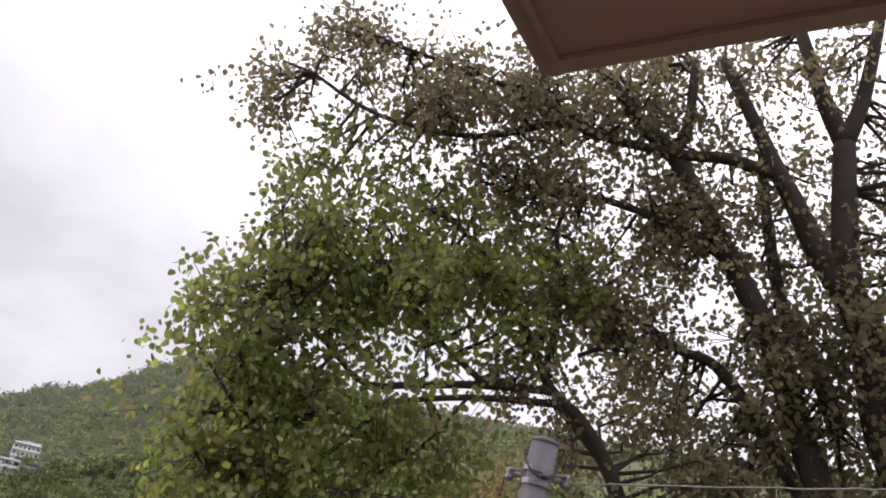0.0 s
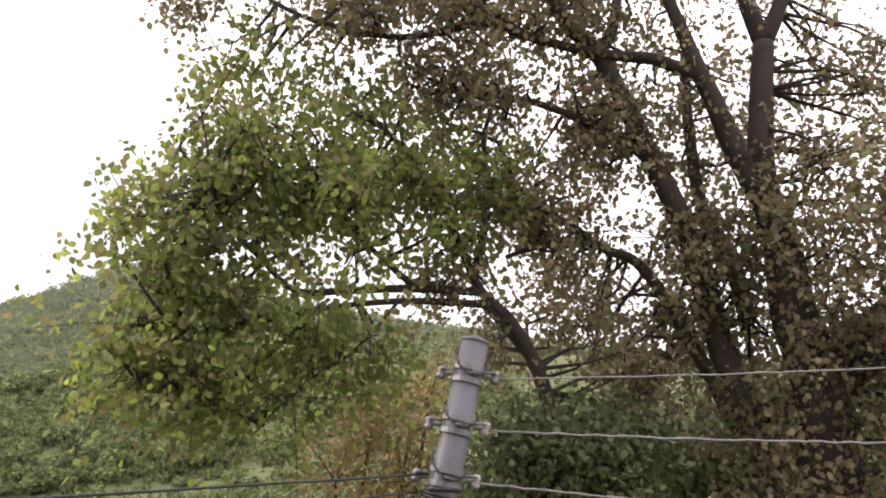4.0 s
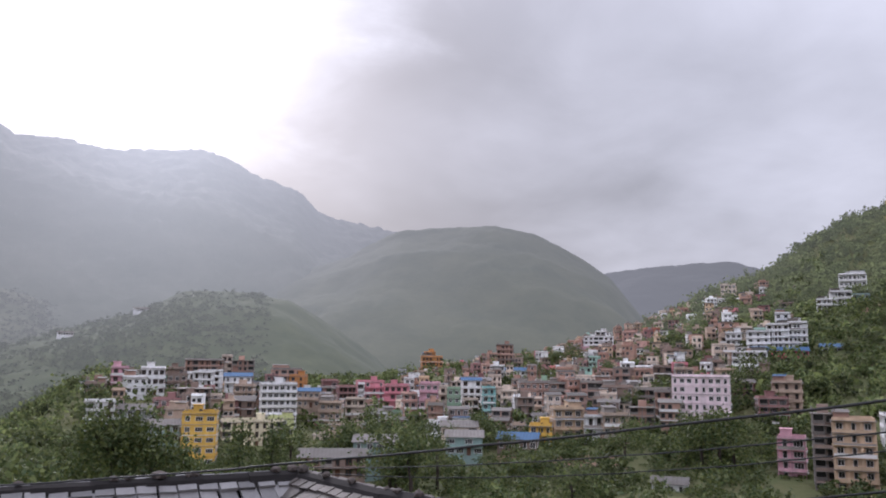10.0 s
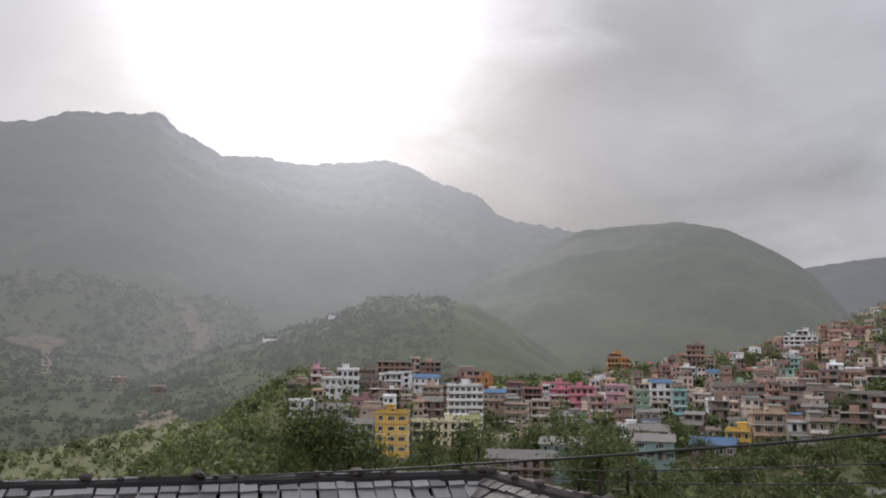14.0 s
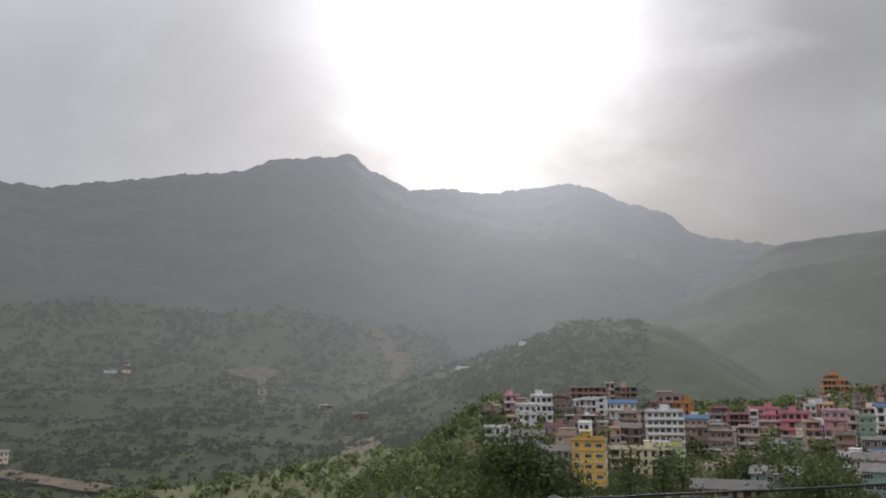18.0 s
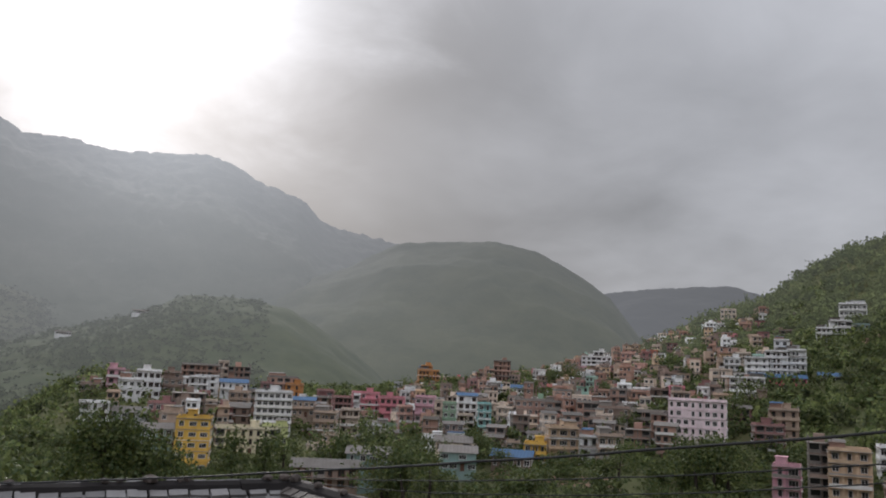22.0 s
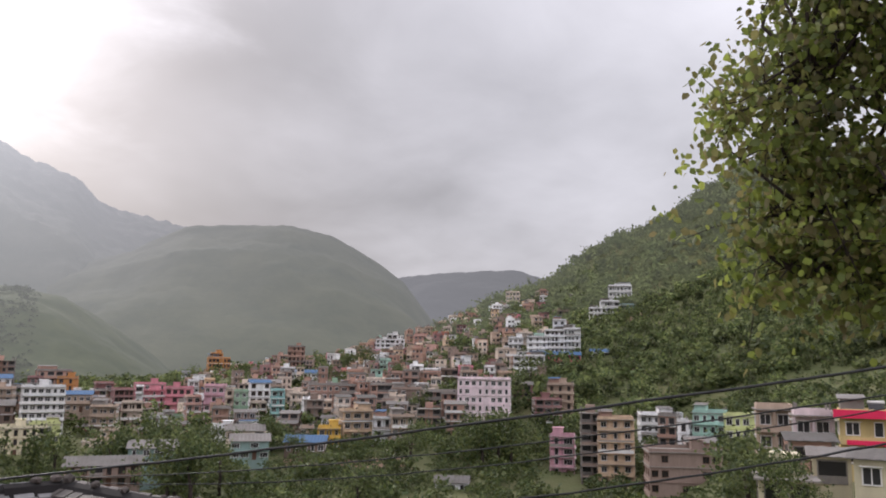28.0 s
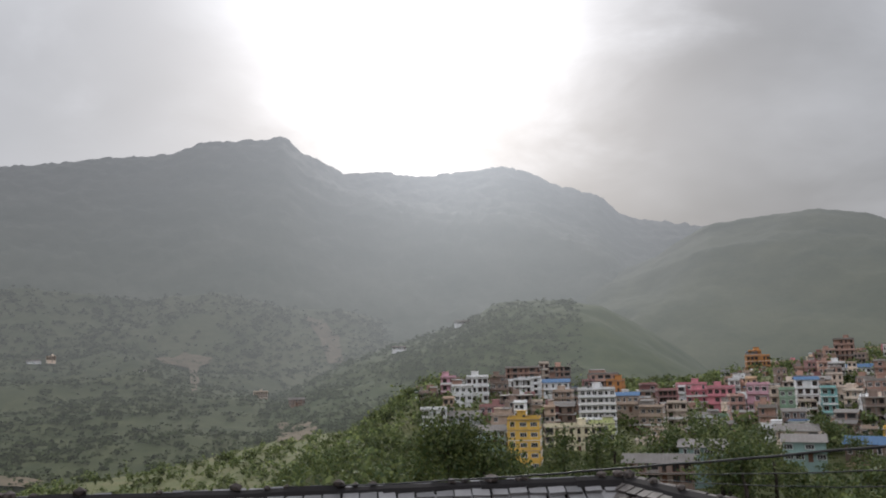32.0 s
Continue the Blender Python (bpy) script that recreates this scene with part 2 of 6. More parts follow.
# dark glass; also stands in for shade inside loggias and unglazed openings
GLASS_OR_SHADE = mat("dark_glass_or_opening_shade", (0.014, 0.014, 0.016), (0.03, 0.028, 0.028), 0.3, 0.5, 8, 0.0, jitter=0.3, spec=0.3)
TANK = mat("black_plastic_tank", (0.02, 0.02, 0.022), (0.03, 0.03, 0.03), 0.5, 1, 8, 0.0)
STEEL = mat("grey_painted_steel_pole", (0.135, 0.13, 0.14), (0.085, 0.08, 0.088), 0.6, 2.2, 12, 0.08, metal=0.35)
CLAMP = mat("dull_galvanised_clamp", (0.22, 0.22, 0.23), (0.12, 0.11, 0.11), 0.5, 6, 8, 0.1, metal=0.6)
PORCELAIN = mat("pale_porcelain", (0.36, 0.33, 0.31), (0.24, 0.21, 0.2), 0.3, 8, 6, 0.0)
CABLE = mat("black_cable_sheath", (0.018, 0.018, 0.02), (0.03, 0.03, 0.03), 0.6, 6, 8, 0.05)
CABLE_GREY = mat("weathered_aluminium_cable", (0.25, 0.235, 0.22), (0.15, 0.14, 0.13), 0.65, 6, 8, 0.1, metal=0.3)
SLATE = mat("wet_grey_slate", (0.150, 0.145, 0.145), (0.060, 0.056, 0.056), 0.36, 3.5, 9, 0.5, jitter=0.45, spec=0.5)
SLATE_OLD = mat("brown_weathered_slate", (0.080, 0.070, 0.064), (0.026, 0.022, 0.021), 0.66, 3.0, 9, 0.5, jitter=0.6, spec=0.2)
SLATE_OLD_FIELD = mat("brown_weathered_slate_field", (0.07, 0.06, 0.054), (0.022, 0.018, 0.017), 0.7, 3.0, 9, 0.5, island=0.4, spec=0.16)
SLATE_FIELD = mat("wet_grey_slate_field", (0.135, 0.13, 0.128), (0.055, 0.05, 0.05), 0.55, 3.0, 9, 0.5, island=0.4, spec=0.25)
SLATE_CAP = mat("dark_ridge_slate", (0.018, 0.016, 0.016), (0.010, 0.009, 0.009), 0.85, 3.0, 9, 0.25, spec=0.12)
STONE = mat("rough_ridge_stone", (0.085, 0.068, 0.06), (0.035, 0.03, 0.028), 0.9, 5.0, 7, 0.5, jitter=0.3)
SOFFIT = mat("pinkish_brown_soffit_paint", (0.30, 0.19, 0.17), (0.24, 0.15, 0.135), 0.85, 1.2, 10, 0.08)
BARK = mat("grey_brown_bark", (0.058, 0.042, 0.035), (0.022, 0.017, 0.015), 0.95, 3.0, 8, 0.7)
DIRT = mat("bare_reddish_earth", (0.27, 0.17, 0.11), (0.20, 0.14, 0.10), 0.95, 0.05, 12, 0.4)
GROUND = mat("grassy_hillside", (0.058, 0.082, 0.026), (0.135, 0.118, 0.056), 0.95, 0.045, 9, 0.9)
# ranges and their trees, with haze painted in as glow
MOUNT_NEAR = distant("haze_glow_scrub_hill", (0.020, 0.036, 0.011), (0.120, 0.122, 0.062), 0.012, 10, 0.6)
MOUNT_LOW = distant("haze_glow_lower_mountain_forest", (0.035, 0.052, 0.022), (0.13, 0.125, 0.075), 0.012, 8, 0.4)
LOW_TREE = distant("haze_glow_lower_mountain_foliage", (0.035, 0.050, 0.022), (0.085, 0.090, 0.050), 0.01, 8, 0.0)
MOUNT_SPUR = distant("haze_glow_wooded_spur", (0.018, 0.034, 0.010), (0.078, 0.088, 0.038), 0.03, 7, 0.4)
MOUNT_SIDE = distant("haze_glow_terraced_side", (0.014, 0.026, 0.008), (0.082, 0.086, 0.040), 0.03, 7, 0.4)
SIDE_TREE = distant("haze_glow_valley_foliage", (0.020, 0.033, 0.011), (0.070, 0.082, 0.034), 0.03, 9, 0.0)
MOUNT_MID = distant("haze_glow_grey_green_forest", (0.030, 0.048, 0.026), (0.150, 0.150, 0.115), 0.006, 9, 0.5)
FAR_TREE = distant("haze_glow_spur_foliage", (0.024, 0.040, 0.013), (0.078, 0.092, 0.038), 0.03, 9, 0.0)
MOUNT_FAR = distant("haze_glow_far_forest", (0.07, 0.085, 0.08), (0.09, 0.10, 0.09), 0.0015, 12, 0.3)
LEAF_BIG = leaf_mat("broad_tree_leaf", ((0.105, 0.126, 0.046), (0.152, 0.190, 0.050), (0.270, 0.320, 0.068), (0.200, 0.168, 0.082), (0.215, 0.210, 0.068)), 0.58, 0.5, 0.5, 0.45)
LEAF_DRY = leaf_mat("browning_tree_leaf", ((0.19, 0.135, 0.092), (0.25, 0.195, 0.10), (0.155, 0.17, 0.072), (0.225, 0.15, 0.115)), 0.5, 0.55, 0.8, 0.4)
LEAF_RUST = leaf_mat("rusty_brown_leaf", ((0.215, 0.145, 0.062), (0.270, 0.205, 0.080), (0.175, 0.115, 0.062), (0.185, 0.185, 0.062)), 0.4)
LEAF_DARK = leaf_mat("dark_shrub_leaf", ((0.055, 0.068, 0.030), (0.080, 0.098, 0.040), (0.115, 0.135, 0.052), (0.085, 0.072, 0.048)), 0.35, 0.6, 0.6, 0.45)
LEAF_WOOD = leaf_mat("hillside_tree_leaf", ((0.050, 0.070, 0.028), (0.085, 0.112, 0.042), (0.185, 0.218, 0.076), (0.100, 0.105, 0.054)), 0.4, 0.7, 0.08, 0.65, 3.0)
LEAF_FRESH = leaf_mat("fresh_valley_tree_leaf", ((0.042, 0.066, 0.024), (0.070, 0.098, 0.033), (0.135, 0.155, 0.046), (0.062, 0.074, 0.034)), 0.25, 0.6, 0.035)
# foliage from 300 m outward, given the same painted haze emission
UPPER_TREE = distant("haze_glow_hillside_foliage", (0.070, 0.105, 0.034), (0.240, 0.268, 0.096), 0.05, 6, 0.0, 1300.0)


# ---- mesh helpers ----
def mesh(name, verts, faces, mats, slots=None, smooth=False):
    me = bpy.data.meshes.new(name)
    me.from_pydata([tuple(v) for v in verts], [], [tuple(f) for f in faces])
    for m in mats if isinstance(mats, (list, tuple)) else [mats]:
        me.materials.append(m)
    if slots is not None:
        me.polygons.foreach_set("material_index", slots)
    if smooth:
        me.polygons.foreach_set("use_smooth", [True] * len(me.polygons))
    me.update()
    return me


def grown(name, V, Fq, mats, smooth=False):
    """A large mesh from arrays: V (n, 3), Fq (m, k) with k corners a face."""
    me = bpy.data.meshes.new(name)
    k = Fq.shape[1]
    me.vertices.add(len(V))
    me.vertices.foreach_set("co", V.astype(np.float32).ravel())
    me.loops.add(Fq.size)
    me.loops.foreach_set("vertex_index", Fq.astype(np.int32).ravel())
    me.polygons.add(len(Fq))
    me.polygons.foreach_set("loop_start", np.arange(0, Fq.size, k, dtype=np.int32))
    if smooth:
        me.polygons.foreach_set("use_smooth", np.ones(len(Fq), dtype=bool))
    me.materials.append(mats)
    me.update(calc_edges=True)
    return me


def part(name, data, parent, label=""):
    ob = new(name, data)
    ob.parent = parent
    return tagged(ob, label)


BOX_FACES = ((0, 3, 2, 1), (4, 5, 6, 7), (0, 1, 5, 4), (1, 2, 6, 5), (2, 3, 7, 6), (3, 0, 4, 7))


class Shape:
    """Collects boxes and other pieces of one part."""

    def __init__(self):
        self.v, self.f, self.s = [], [], []

    def box(self, x0, x1, y0, y1, z0, z1, slot=0):
        k = len(self.v)
        self.v += [(x0, y0, z0), (x1, y0, z0), (x1, y1, z0), (x0, y1, z0), (x0, y0, z1), (x1, y0, z1), (x1, y1, z1), (x0, y1, z1)]
        self.f += [tuple(i + k for i in f) for f in BOX_FACES]
        self.s += [slot] * 6
        return self

    def solid(self, verts, faces, slot=0):
        k = len(self.v)
        self.v += list(verts)
        self.f += [tuple(i + k for i in f) for f in faces]
        self.s += [slot] * len(faces)
        return self

    def tube(self, pts, radii, sides=8, slot=0):
        """A tapered round bar along pts, closed at both ends."""
        pts = [Vector(p) for p in pts]
        k, n = len(self.v), len(pts)
        ref = Vector((0.31, 0.52, 0.79))
        for i, p in enumerate(pts):
            d = (pts[min(i + 1, n - 1)] - pts[max(i - 1, 0)]).normalized()
            a = d.cross(ref).normalized()
            b = d.cross(a)
            for j in range(sides):
                t = 2 * math.pi * j / sides
                self.v.append(tuple(p + (a * math.cos(t) + b * math.sin(t)) * radii[i]))
        for i in range(n - 1):
            for j in range(sides):
                q = (j + 1) % sides
                self.f.append((k + i * sides + j, k + i * sides + q, k + (i + 1) * sides + q, k + (i + 1) * sides + j))
                self.s.append(slot)
        self.f += [tuple(k + j for j in reversed(range(sides))), tuple(k + (n - 1) * sides + j for j in range(sides))]
        self.s += [slot, slot]
        return self

    def done(self, name, mats, smooth=False):
        return mesh(name, self.v, self.f, mats, self.s, smooth)


# ---- the land ----
RADII = np.array([0, 8, 12, 40, 100, 180, 260, 350, 480, 700, 1000, 1500, 2200, 4900.0])
COLUMNS = {}


def column(az, *heights):
    """Heights of the ground over the valley's zero along one heading, at the RADII past the first two."""
    COLUMNS[az] = np.array((0, 0) + heights, float)


column(-180, 1, 4, 8, 14, 20, 30, 40, 60, 80, 100, 100, 100)
column(-90, -1, -8, -22, -32, -38, -41, -38, -13, 27, 87, 150, 150)
column(-50, -2, -11, -29, -39, -45, -51, -55, -55, -50, -40, -30, -30)
column(-32, -2, -11, -29, -39, -43, -47, -46, -45, -40, -30, -20, -20)
column(-22, -2, -10, -26, -31, -21, -26, -34, -36, -30, -20, 0, 0)
column(-15, -1.5, -9, -23, -30, -24, -2, -9, -41, -23, 17, 47, 47)
column(0, -1.5, -9, -21, -28, -25, -16, -7, -15, -23, 7, 27, 27)
column(12, -1.5, -9, -20, -27, -20, -13, 3, 7, -8, -13, 7, 7)
column(20, -1.5, -9, -20, -27, -17, -5, 6, 27, 10, -3, 7, 7)
column(29, -1.5, -9, -20, -27, -19, 3, 28, 75, 47, 7, 7, 7)
column(36, -1.5, -8, -17, -26, -21, 3, 40, 122, 87, 27, 7, 7)
column(46, -1, -5, -6, -9, -3, 24, 68, 184, 140, 47, 7, 7)
column(70, -1, -4, -1, 12, 32, 67, 112, 160, 137, 57, 7, 7)
column(100, 0, 0, 4, 15, 32, 57, 97, 157, 137, 57, 7, 7)
column(140, 1, 3, 8, 16, 28, 45, 75, 120, 120, 87, 60, 60)
column(180, 1, 4, 8, 14, 20, 30, 40, 60, 80, 100, 100, 100)
AZ_KEYS = np.array(sorted(COLUMNS))
TABLE = np.array([COLUMNS[a] for a in AZ_KEYS])
def bumps(x, y, size, seed=0.0):
    """Smooth rolling noise from a few crossed waves."""
    out = 0.0
    for i, (a, b, c) in enumerate(((1, 0.3, 0.1), (-0.6, 0.9, 1.7), (0.2, -1.1, 4.2), (1.7, 1.3, 2.6), (-2.1, 1.2, 0.7), (2.9, -2.3, 5.1))):
        out = out + np.sin((a * x + b * y) / size + c + seed * (i + 1)) / (1 + 0.5 * i)
    return out / 2.6


def ground_z(x, y):
    x, y = np.asarray(x, float), np.asarray(y, float)
    r, az = np.hypot(x, y), np.degrees(np.arctan2(x, y))
    i = np.clip(np.searchsorted(AZ_KEYS, az, side="right") - 1, 0, len(AZ_KEYS) - 2)
    t = (az - AZ_KEYS[i]) / (AZ_KEYS[i + 1] - AZ_KEYS[i])
    t = t * t * (3 - 2 * t) * 0.5 + t * 0.5
    j = np.clip(np.searchsorted(RADII, r, side="right") - 1, 0, len(RADII) - 2)
    u = np.clip((r - RADII[j]) / (RADII[j + 1] - RADII[j]), 0, 1)

    def along(k):
        a, b = TABLE[k, j], TABLE[k, j + 1]
        p, q = TABLE[k, np.maximum(j - 1, 0)], TABLE[k, np.minimum(j + 2, len(RADII) - 1)]
        h = RADII[j + 1] - RADII[j]
        m0 = (b - p) / np.maximum(RADII[j + 1] - RADII[np.maximum(j - 1, 0)], 1) * h
        m1 = (q - a) / np.maximum(RADII[np.minimum(j + 2, len(RADII) - 1)] - RADII[j], 1) * h
        return (2 * u**3 - 3 * u**2 + 1) * a + (u**3 - 2 * u**2 + u) * m0 * 0.7 + (-2 * u**3 + 3 * u**2) * b + (u**3 - u**2) * m1 * 0.7

    z = along(i) * (1 - t) + along(i + 1) * t
    z = z + bumps(x, y, 16) * np.clip((r - 60) / 300, 0, 1.6) + bumps(x, y, 60, 2.0) * np.clip((r - 200) / 150, 0, 4)
    return z


def build_ground():
    az = np.radians(np.concatenate([np.arange(-180, -56, 4), np.arange(-56, 104, 0.6), np.arange(104, 180, 4)]))
    rr = np.concatenate([[0.01], np.geomspace(3, 5200, 190)])
    A, R = np.meshgrid(az, rr)
    X, Y = np.sin(A) * R, np.cos(A) * R
    Z = ground_z(X, Y)
    n, m = len(az), len(rr)
    idx = np.arange(n * m).reshape(m, n)
    nxt = np.roll(idx, -1, axis=1)
    F = np.stack([idx[:-1], nxt[:-1], nxt[1:], idx[1:]], -1).reshape(-1, 4)[:, ::-1]
    ob = new("ground", grown("ground", np.stack([X, Y, Z], -1).reshape(-1, 3), F, GROUND, True))
    tagged(ob, "grassy valley slopes and terraced hillsides under the town", "hillside", kind="structure")


def mountain(name, label, crest_az, crest_el, r_crest, r_foot, z_foot, material, relief, seed, power=0.9, amp=0.45):
    """A range seen across the valley: it climbs from a foot line to its crest and falls away behind."""
    az = np.arange(crest_az[0], crest_az[-1] + 0.01, 0.22)
    el = np.interp(az, crest_az, crest_el)
    k = np.exp(-np.linspace(-2, 2, 7) ** 2)
    el = np.convolve(np.pad(el, 3, "edge"), k / k.sum(), "valid")
    s = np.concatenate([np.linspace(0, 1, 60), [1.06, 1.15, 1.3]])
    V = []
    for si in s:
        r = r_foot + (r_crest - r_foot) * si
        for a, e in zip(az, el):
            rc = r_crest + relief * 1.2 * noise.noise((a * 0.08, seed, 0))
            ri = r_foot + (rc - r_foot) * si
            x, y = ri * math.sin(radians(a)), ri * math.cos(radians(a))
            top = 7 + rc * math.tan(radians(e))
            z = z_foot + (top - z_foot) * (si**power if si <= 1 else max(0.0, 1 - (si - 1) * 3.2))
            q = (x / relief * 0.13, y / relief * 0.13, seed)
            ridge = 1 - abs(noise.noise(q)) * 2 + 0.5 * noise.noise((q[0] * 2.7, q[1] * 2.7, seed + 5)) + 0.22 * noise.noise((q[0] * 7, q[1] * 7, seed))
            env = math.sin(min(si, 1.0) * math.pi) ** 0.7
            z += (ridge - 0.5) * relief * amp * env + relief * 0.06 * noise.noise((x / 45, y / 45, seed)) + relief * 0.06 * noise.noise((x / 17, y / 17, seed))
            V.append((x, y, z))
    n, m = len(az), len(s)
    idx = np.arange(n * m).reshape(m, n)
    F = np.stack([idx[:-1, :-1], idx[:-1, 1:], idx[1:, 1:], idx[1:, :-1]], -1).reshape(-1, 4)[:, ::-1]
    return tagged(new(name, grown(name, np.array(V), F, material, True)), label, "mountain", kind="structure")


build_ground()
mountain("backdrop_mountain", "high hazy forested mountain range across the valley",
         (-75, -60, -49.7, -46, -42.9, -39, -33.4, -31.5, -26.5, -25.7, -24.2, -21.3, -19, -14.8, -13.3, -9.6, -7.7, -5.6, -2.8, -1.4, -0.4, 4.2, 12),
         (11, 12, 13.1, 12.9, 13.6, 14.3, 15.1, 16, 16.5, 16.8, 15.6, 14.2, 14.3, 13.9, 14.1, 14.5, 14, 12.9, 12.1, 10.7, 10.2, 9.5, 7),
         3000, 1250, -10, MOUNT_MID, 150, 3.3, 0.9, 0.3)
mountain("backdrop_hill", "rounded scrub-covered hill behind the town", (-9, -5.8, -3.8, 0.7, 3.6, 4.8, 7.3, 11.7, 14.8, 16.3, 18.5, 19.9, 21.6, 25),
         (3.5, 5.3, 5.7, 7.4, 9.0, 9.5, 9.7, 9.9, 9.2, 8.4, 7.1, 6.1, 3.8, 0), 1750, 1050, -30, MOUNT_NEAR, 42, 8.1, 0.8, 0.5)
mountain("backdrop_ridge", "distant ridge closing the valley, pale blue-grey with painted haze", (12, 19.6, 23.2, 25.3, 28, 29.3, 33, 40), (5, 6.5, 6.9, 7.0, 7.1, 6.7, 5.5, 3),
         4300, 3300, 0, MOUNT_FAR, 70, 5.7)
# extra range added to step the painted haze from valley side to mountain
mountain("backdrop_lower_slope", "hazy green slope added below the high mountain to step the haze", (-75, -60, -50, -42, -35, -30, -25.5, -21, -17, -12), (4.6, 5.4, 5.0, 5.9, 5.2, 5.8, 4.6, 4.4, 3.0, 1.0),
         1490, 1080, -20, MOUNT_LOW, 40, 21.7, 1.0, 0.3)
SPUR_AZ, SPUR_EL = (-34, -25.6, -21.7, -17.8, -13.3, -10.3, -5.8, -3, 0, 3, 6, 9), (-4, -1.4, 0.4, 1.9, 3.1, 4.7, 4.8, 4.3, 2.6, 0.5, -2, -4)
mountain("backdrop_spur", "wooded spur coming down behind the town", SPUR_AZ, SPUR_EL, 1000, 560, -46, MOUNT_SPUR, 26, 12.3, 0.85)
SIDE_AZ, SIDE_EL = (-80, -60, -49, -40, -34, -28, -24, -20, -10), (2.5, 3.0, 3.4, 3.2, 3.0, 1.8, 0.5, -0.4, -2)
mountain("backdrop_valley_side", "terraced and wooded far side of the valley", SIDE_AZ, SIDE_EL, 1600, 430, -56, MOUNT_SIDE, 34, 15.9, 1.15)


# ---- houses of the town ----
FOOT = []
# the roofline of the town as an angle over eye level, heading by heading
ROOF_AZ, ROOF_EL = (-16, -14, -9.7, -6.6, -3.4, 0, 3.9, 5.5, 8.7, 11.8, 14.5, 19, 22.6, 25.7, 28.7, 36, 40), (-1, -0.5, 0.1, 0.3, -0.5, -1.3, -1.3, -0.6, 0.2, 1.0, 0.9, 2.6, 3.6, 4.6, 5.2, 9, 10)


def too_high(az, r, top):
    return 7 + r * math.tan(radians(float(np.interp(az, ROOF_AZ, ROOF_EL)))) < top




def opening_mesh(name, xs, zs, holes, mats, front=-0.09, back=-0.015, root=0.03, hood=0):
    """A framed opening as one piece: a proud frame with its panes set back, on a grid of xs and zs."""
    v, f, m = [], [], []
    nx, nz = len(xs), len(zs)
    for k, z in enumerate(zs):
        for x in xs:
            out = hood and k >= nz - 2
            v.append((x * (1.18 if out else 1.0), -hood if out else front, z))

    def at(i, k):
        return k * nx + i

    for k in range(nz - 1):
        for i in range(nx - 1):
            ring = (at(i, k), at(i + 1, k), at(i + 1, k + 1), at(i, k + 1))
            if (i, k) in holes:
                s = len(v)
                v += [(v[q][0], back, v[q][2]) for q in ring]
                f.append((s, s + 1, s + 2, s + 3))
                m.append(1)
                for a in range(4):
                    c = (a + 1) % 4
                    f.append((ring[a], ring[c], s + c, s + a))
                    m.append(0)
            else:
                f.append(ring)
                m.append(0)
    edge = [at(i, 0) for i in range(nx)] + [at(nx - 1, k) for k in range(1, nz)] + [at(i, nz - 1) for i in range(nx - 2, -1, -1)] + [at(0, k) for k in range(nz - 2, 0, -1)]
    s = len(v)
    v += [(v[q][0], root, v[q][2]) for q in edge]
    for a in range(len(edge)):
        c = (a + 1) % len(edge)
        f.append((edge[c], edge[a], s + a, s + c))
        m.append(0)
    return mesh(name, v, f, mats, m)


XS, ZS = (-0.80, -0.67, -0.05, 0.05, 0.67, 0.80), (-0.82, -0.70, 0.70, 0.80, 0.88)
WIN = {"white": opening_mesh("window", XS, ZS, ((1, 1), (3, 1)), [FRAME_WHITE, GLASS_OR_SHADE], hood=0.42), "wood": opening_mesh("window", XS, ZS, ((1, 1), (3, 1)), [FRAME_WOOD, GLASS_OR_SHADE], hood=0.42),
       "wide": opening_mesh("window", (-1.15, -1.03, -0.42, -0.34, 0.34, 0.42, 1.03, 1.15), (-0.72, -0.62, 0.62, 0.72), ((1, 1), (3, 1), (5, 1)), [FRAME_WHITE, GLASS_OR_SHADE]),
       "narrow": opening_mesh("window", (-0.52, -0.42, 0.42, 0.52), (-0.95, -0.83, 0.78, 0.9), ((1, 1),), [FRAME_WHITE, GLASS_OR_SHADE]), "narrow_wood": opening_mesh("window", (-0.52, -0.42, 0.42, 0.52), (-0.95, -0.83, 0.78, 0.9), ((1, 1),), [FRAME_WOOD, GLASS_OR_SHADE]),
       # bay and open: a dark pane painted in for the shaded room behind
       "bay": opening_mesh("window", (-1.35, -1.22, 1.22, 1.35), (-1.15, -0.35, 1.02, 1.15), ((1, 1),), [CONCRETE, GLASS_OR_SHADE]),
       "open": opening_mesh("window", (-0.78, -0.66, 0.66, 0.78), (-0.86, -0.72, 0.75, 0.87), ((1, 1),), [CONCRETE, GLASS_OR_SHADE])}
DOOR = opening_mesh("door", (-0.60, -0.50, 0.50, 0.60), (0.0, 0.05, 2.05, 2.15), ((1, 1),), [FRAME_WOOD, FRAME_WOOD])
TANK_MESH = Shape().tube([(0, 0, 0), (0, 0, 0.9), (0, 0, 1.05), (0, 0, 1.15)], [0.5, 0.5, 0.35, 0.18], 12).done("water_tank", [TANK], True)
ROOF_WORDS = {"flat": "with a flat parapet roof", "tin": "under a grey tin roof", "blue_tin": "under a blue tin roof", "red_tin": "under a red tin roof",
              "open": "still unfinished, with bare columns on top", "balcony": "with railed balconies", "columns": "with an open columned porch",
              "red_band": "with a bright red roof fascia"}


FAR_SLOPE = np.array([tuple(v.co) for nm in ("backdrop_spur", "backdrop_valley_side") for v in bpy.data.objects[nm].data.vertices])


def far_slope(x, y):
    d = (FAR_SLOPE[:, 0] - x) ** 2 + (FAR_SLOPE[:, 1] - y) ** 2
    return float(FAR_SLOPE[np.argsort(d)[:4], 2].max())


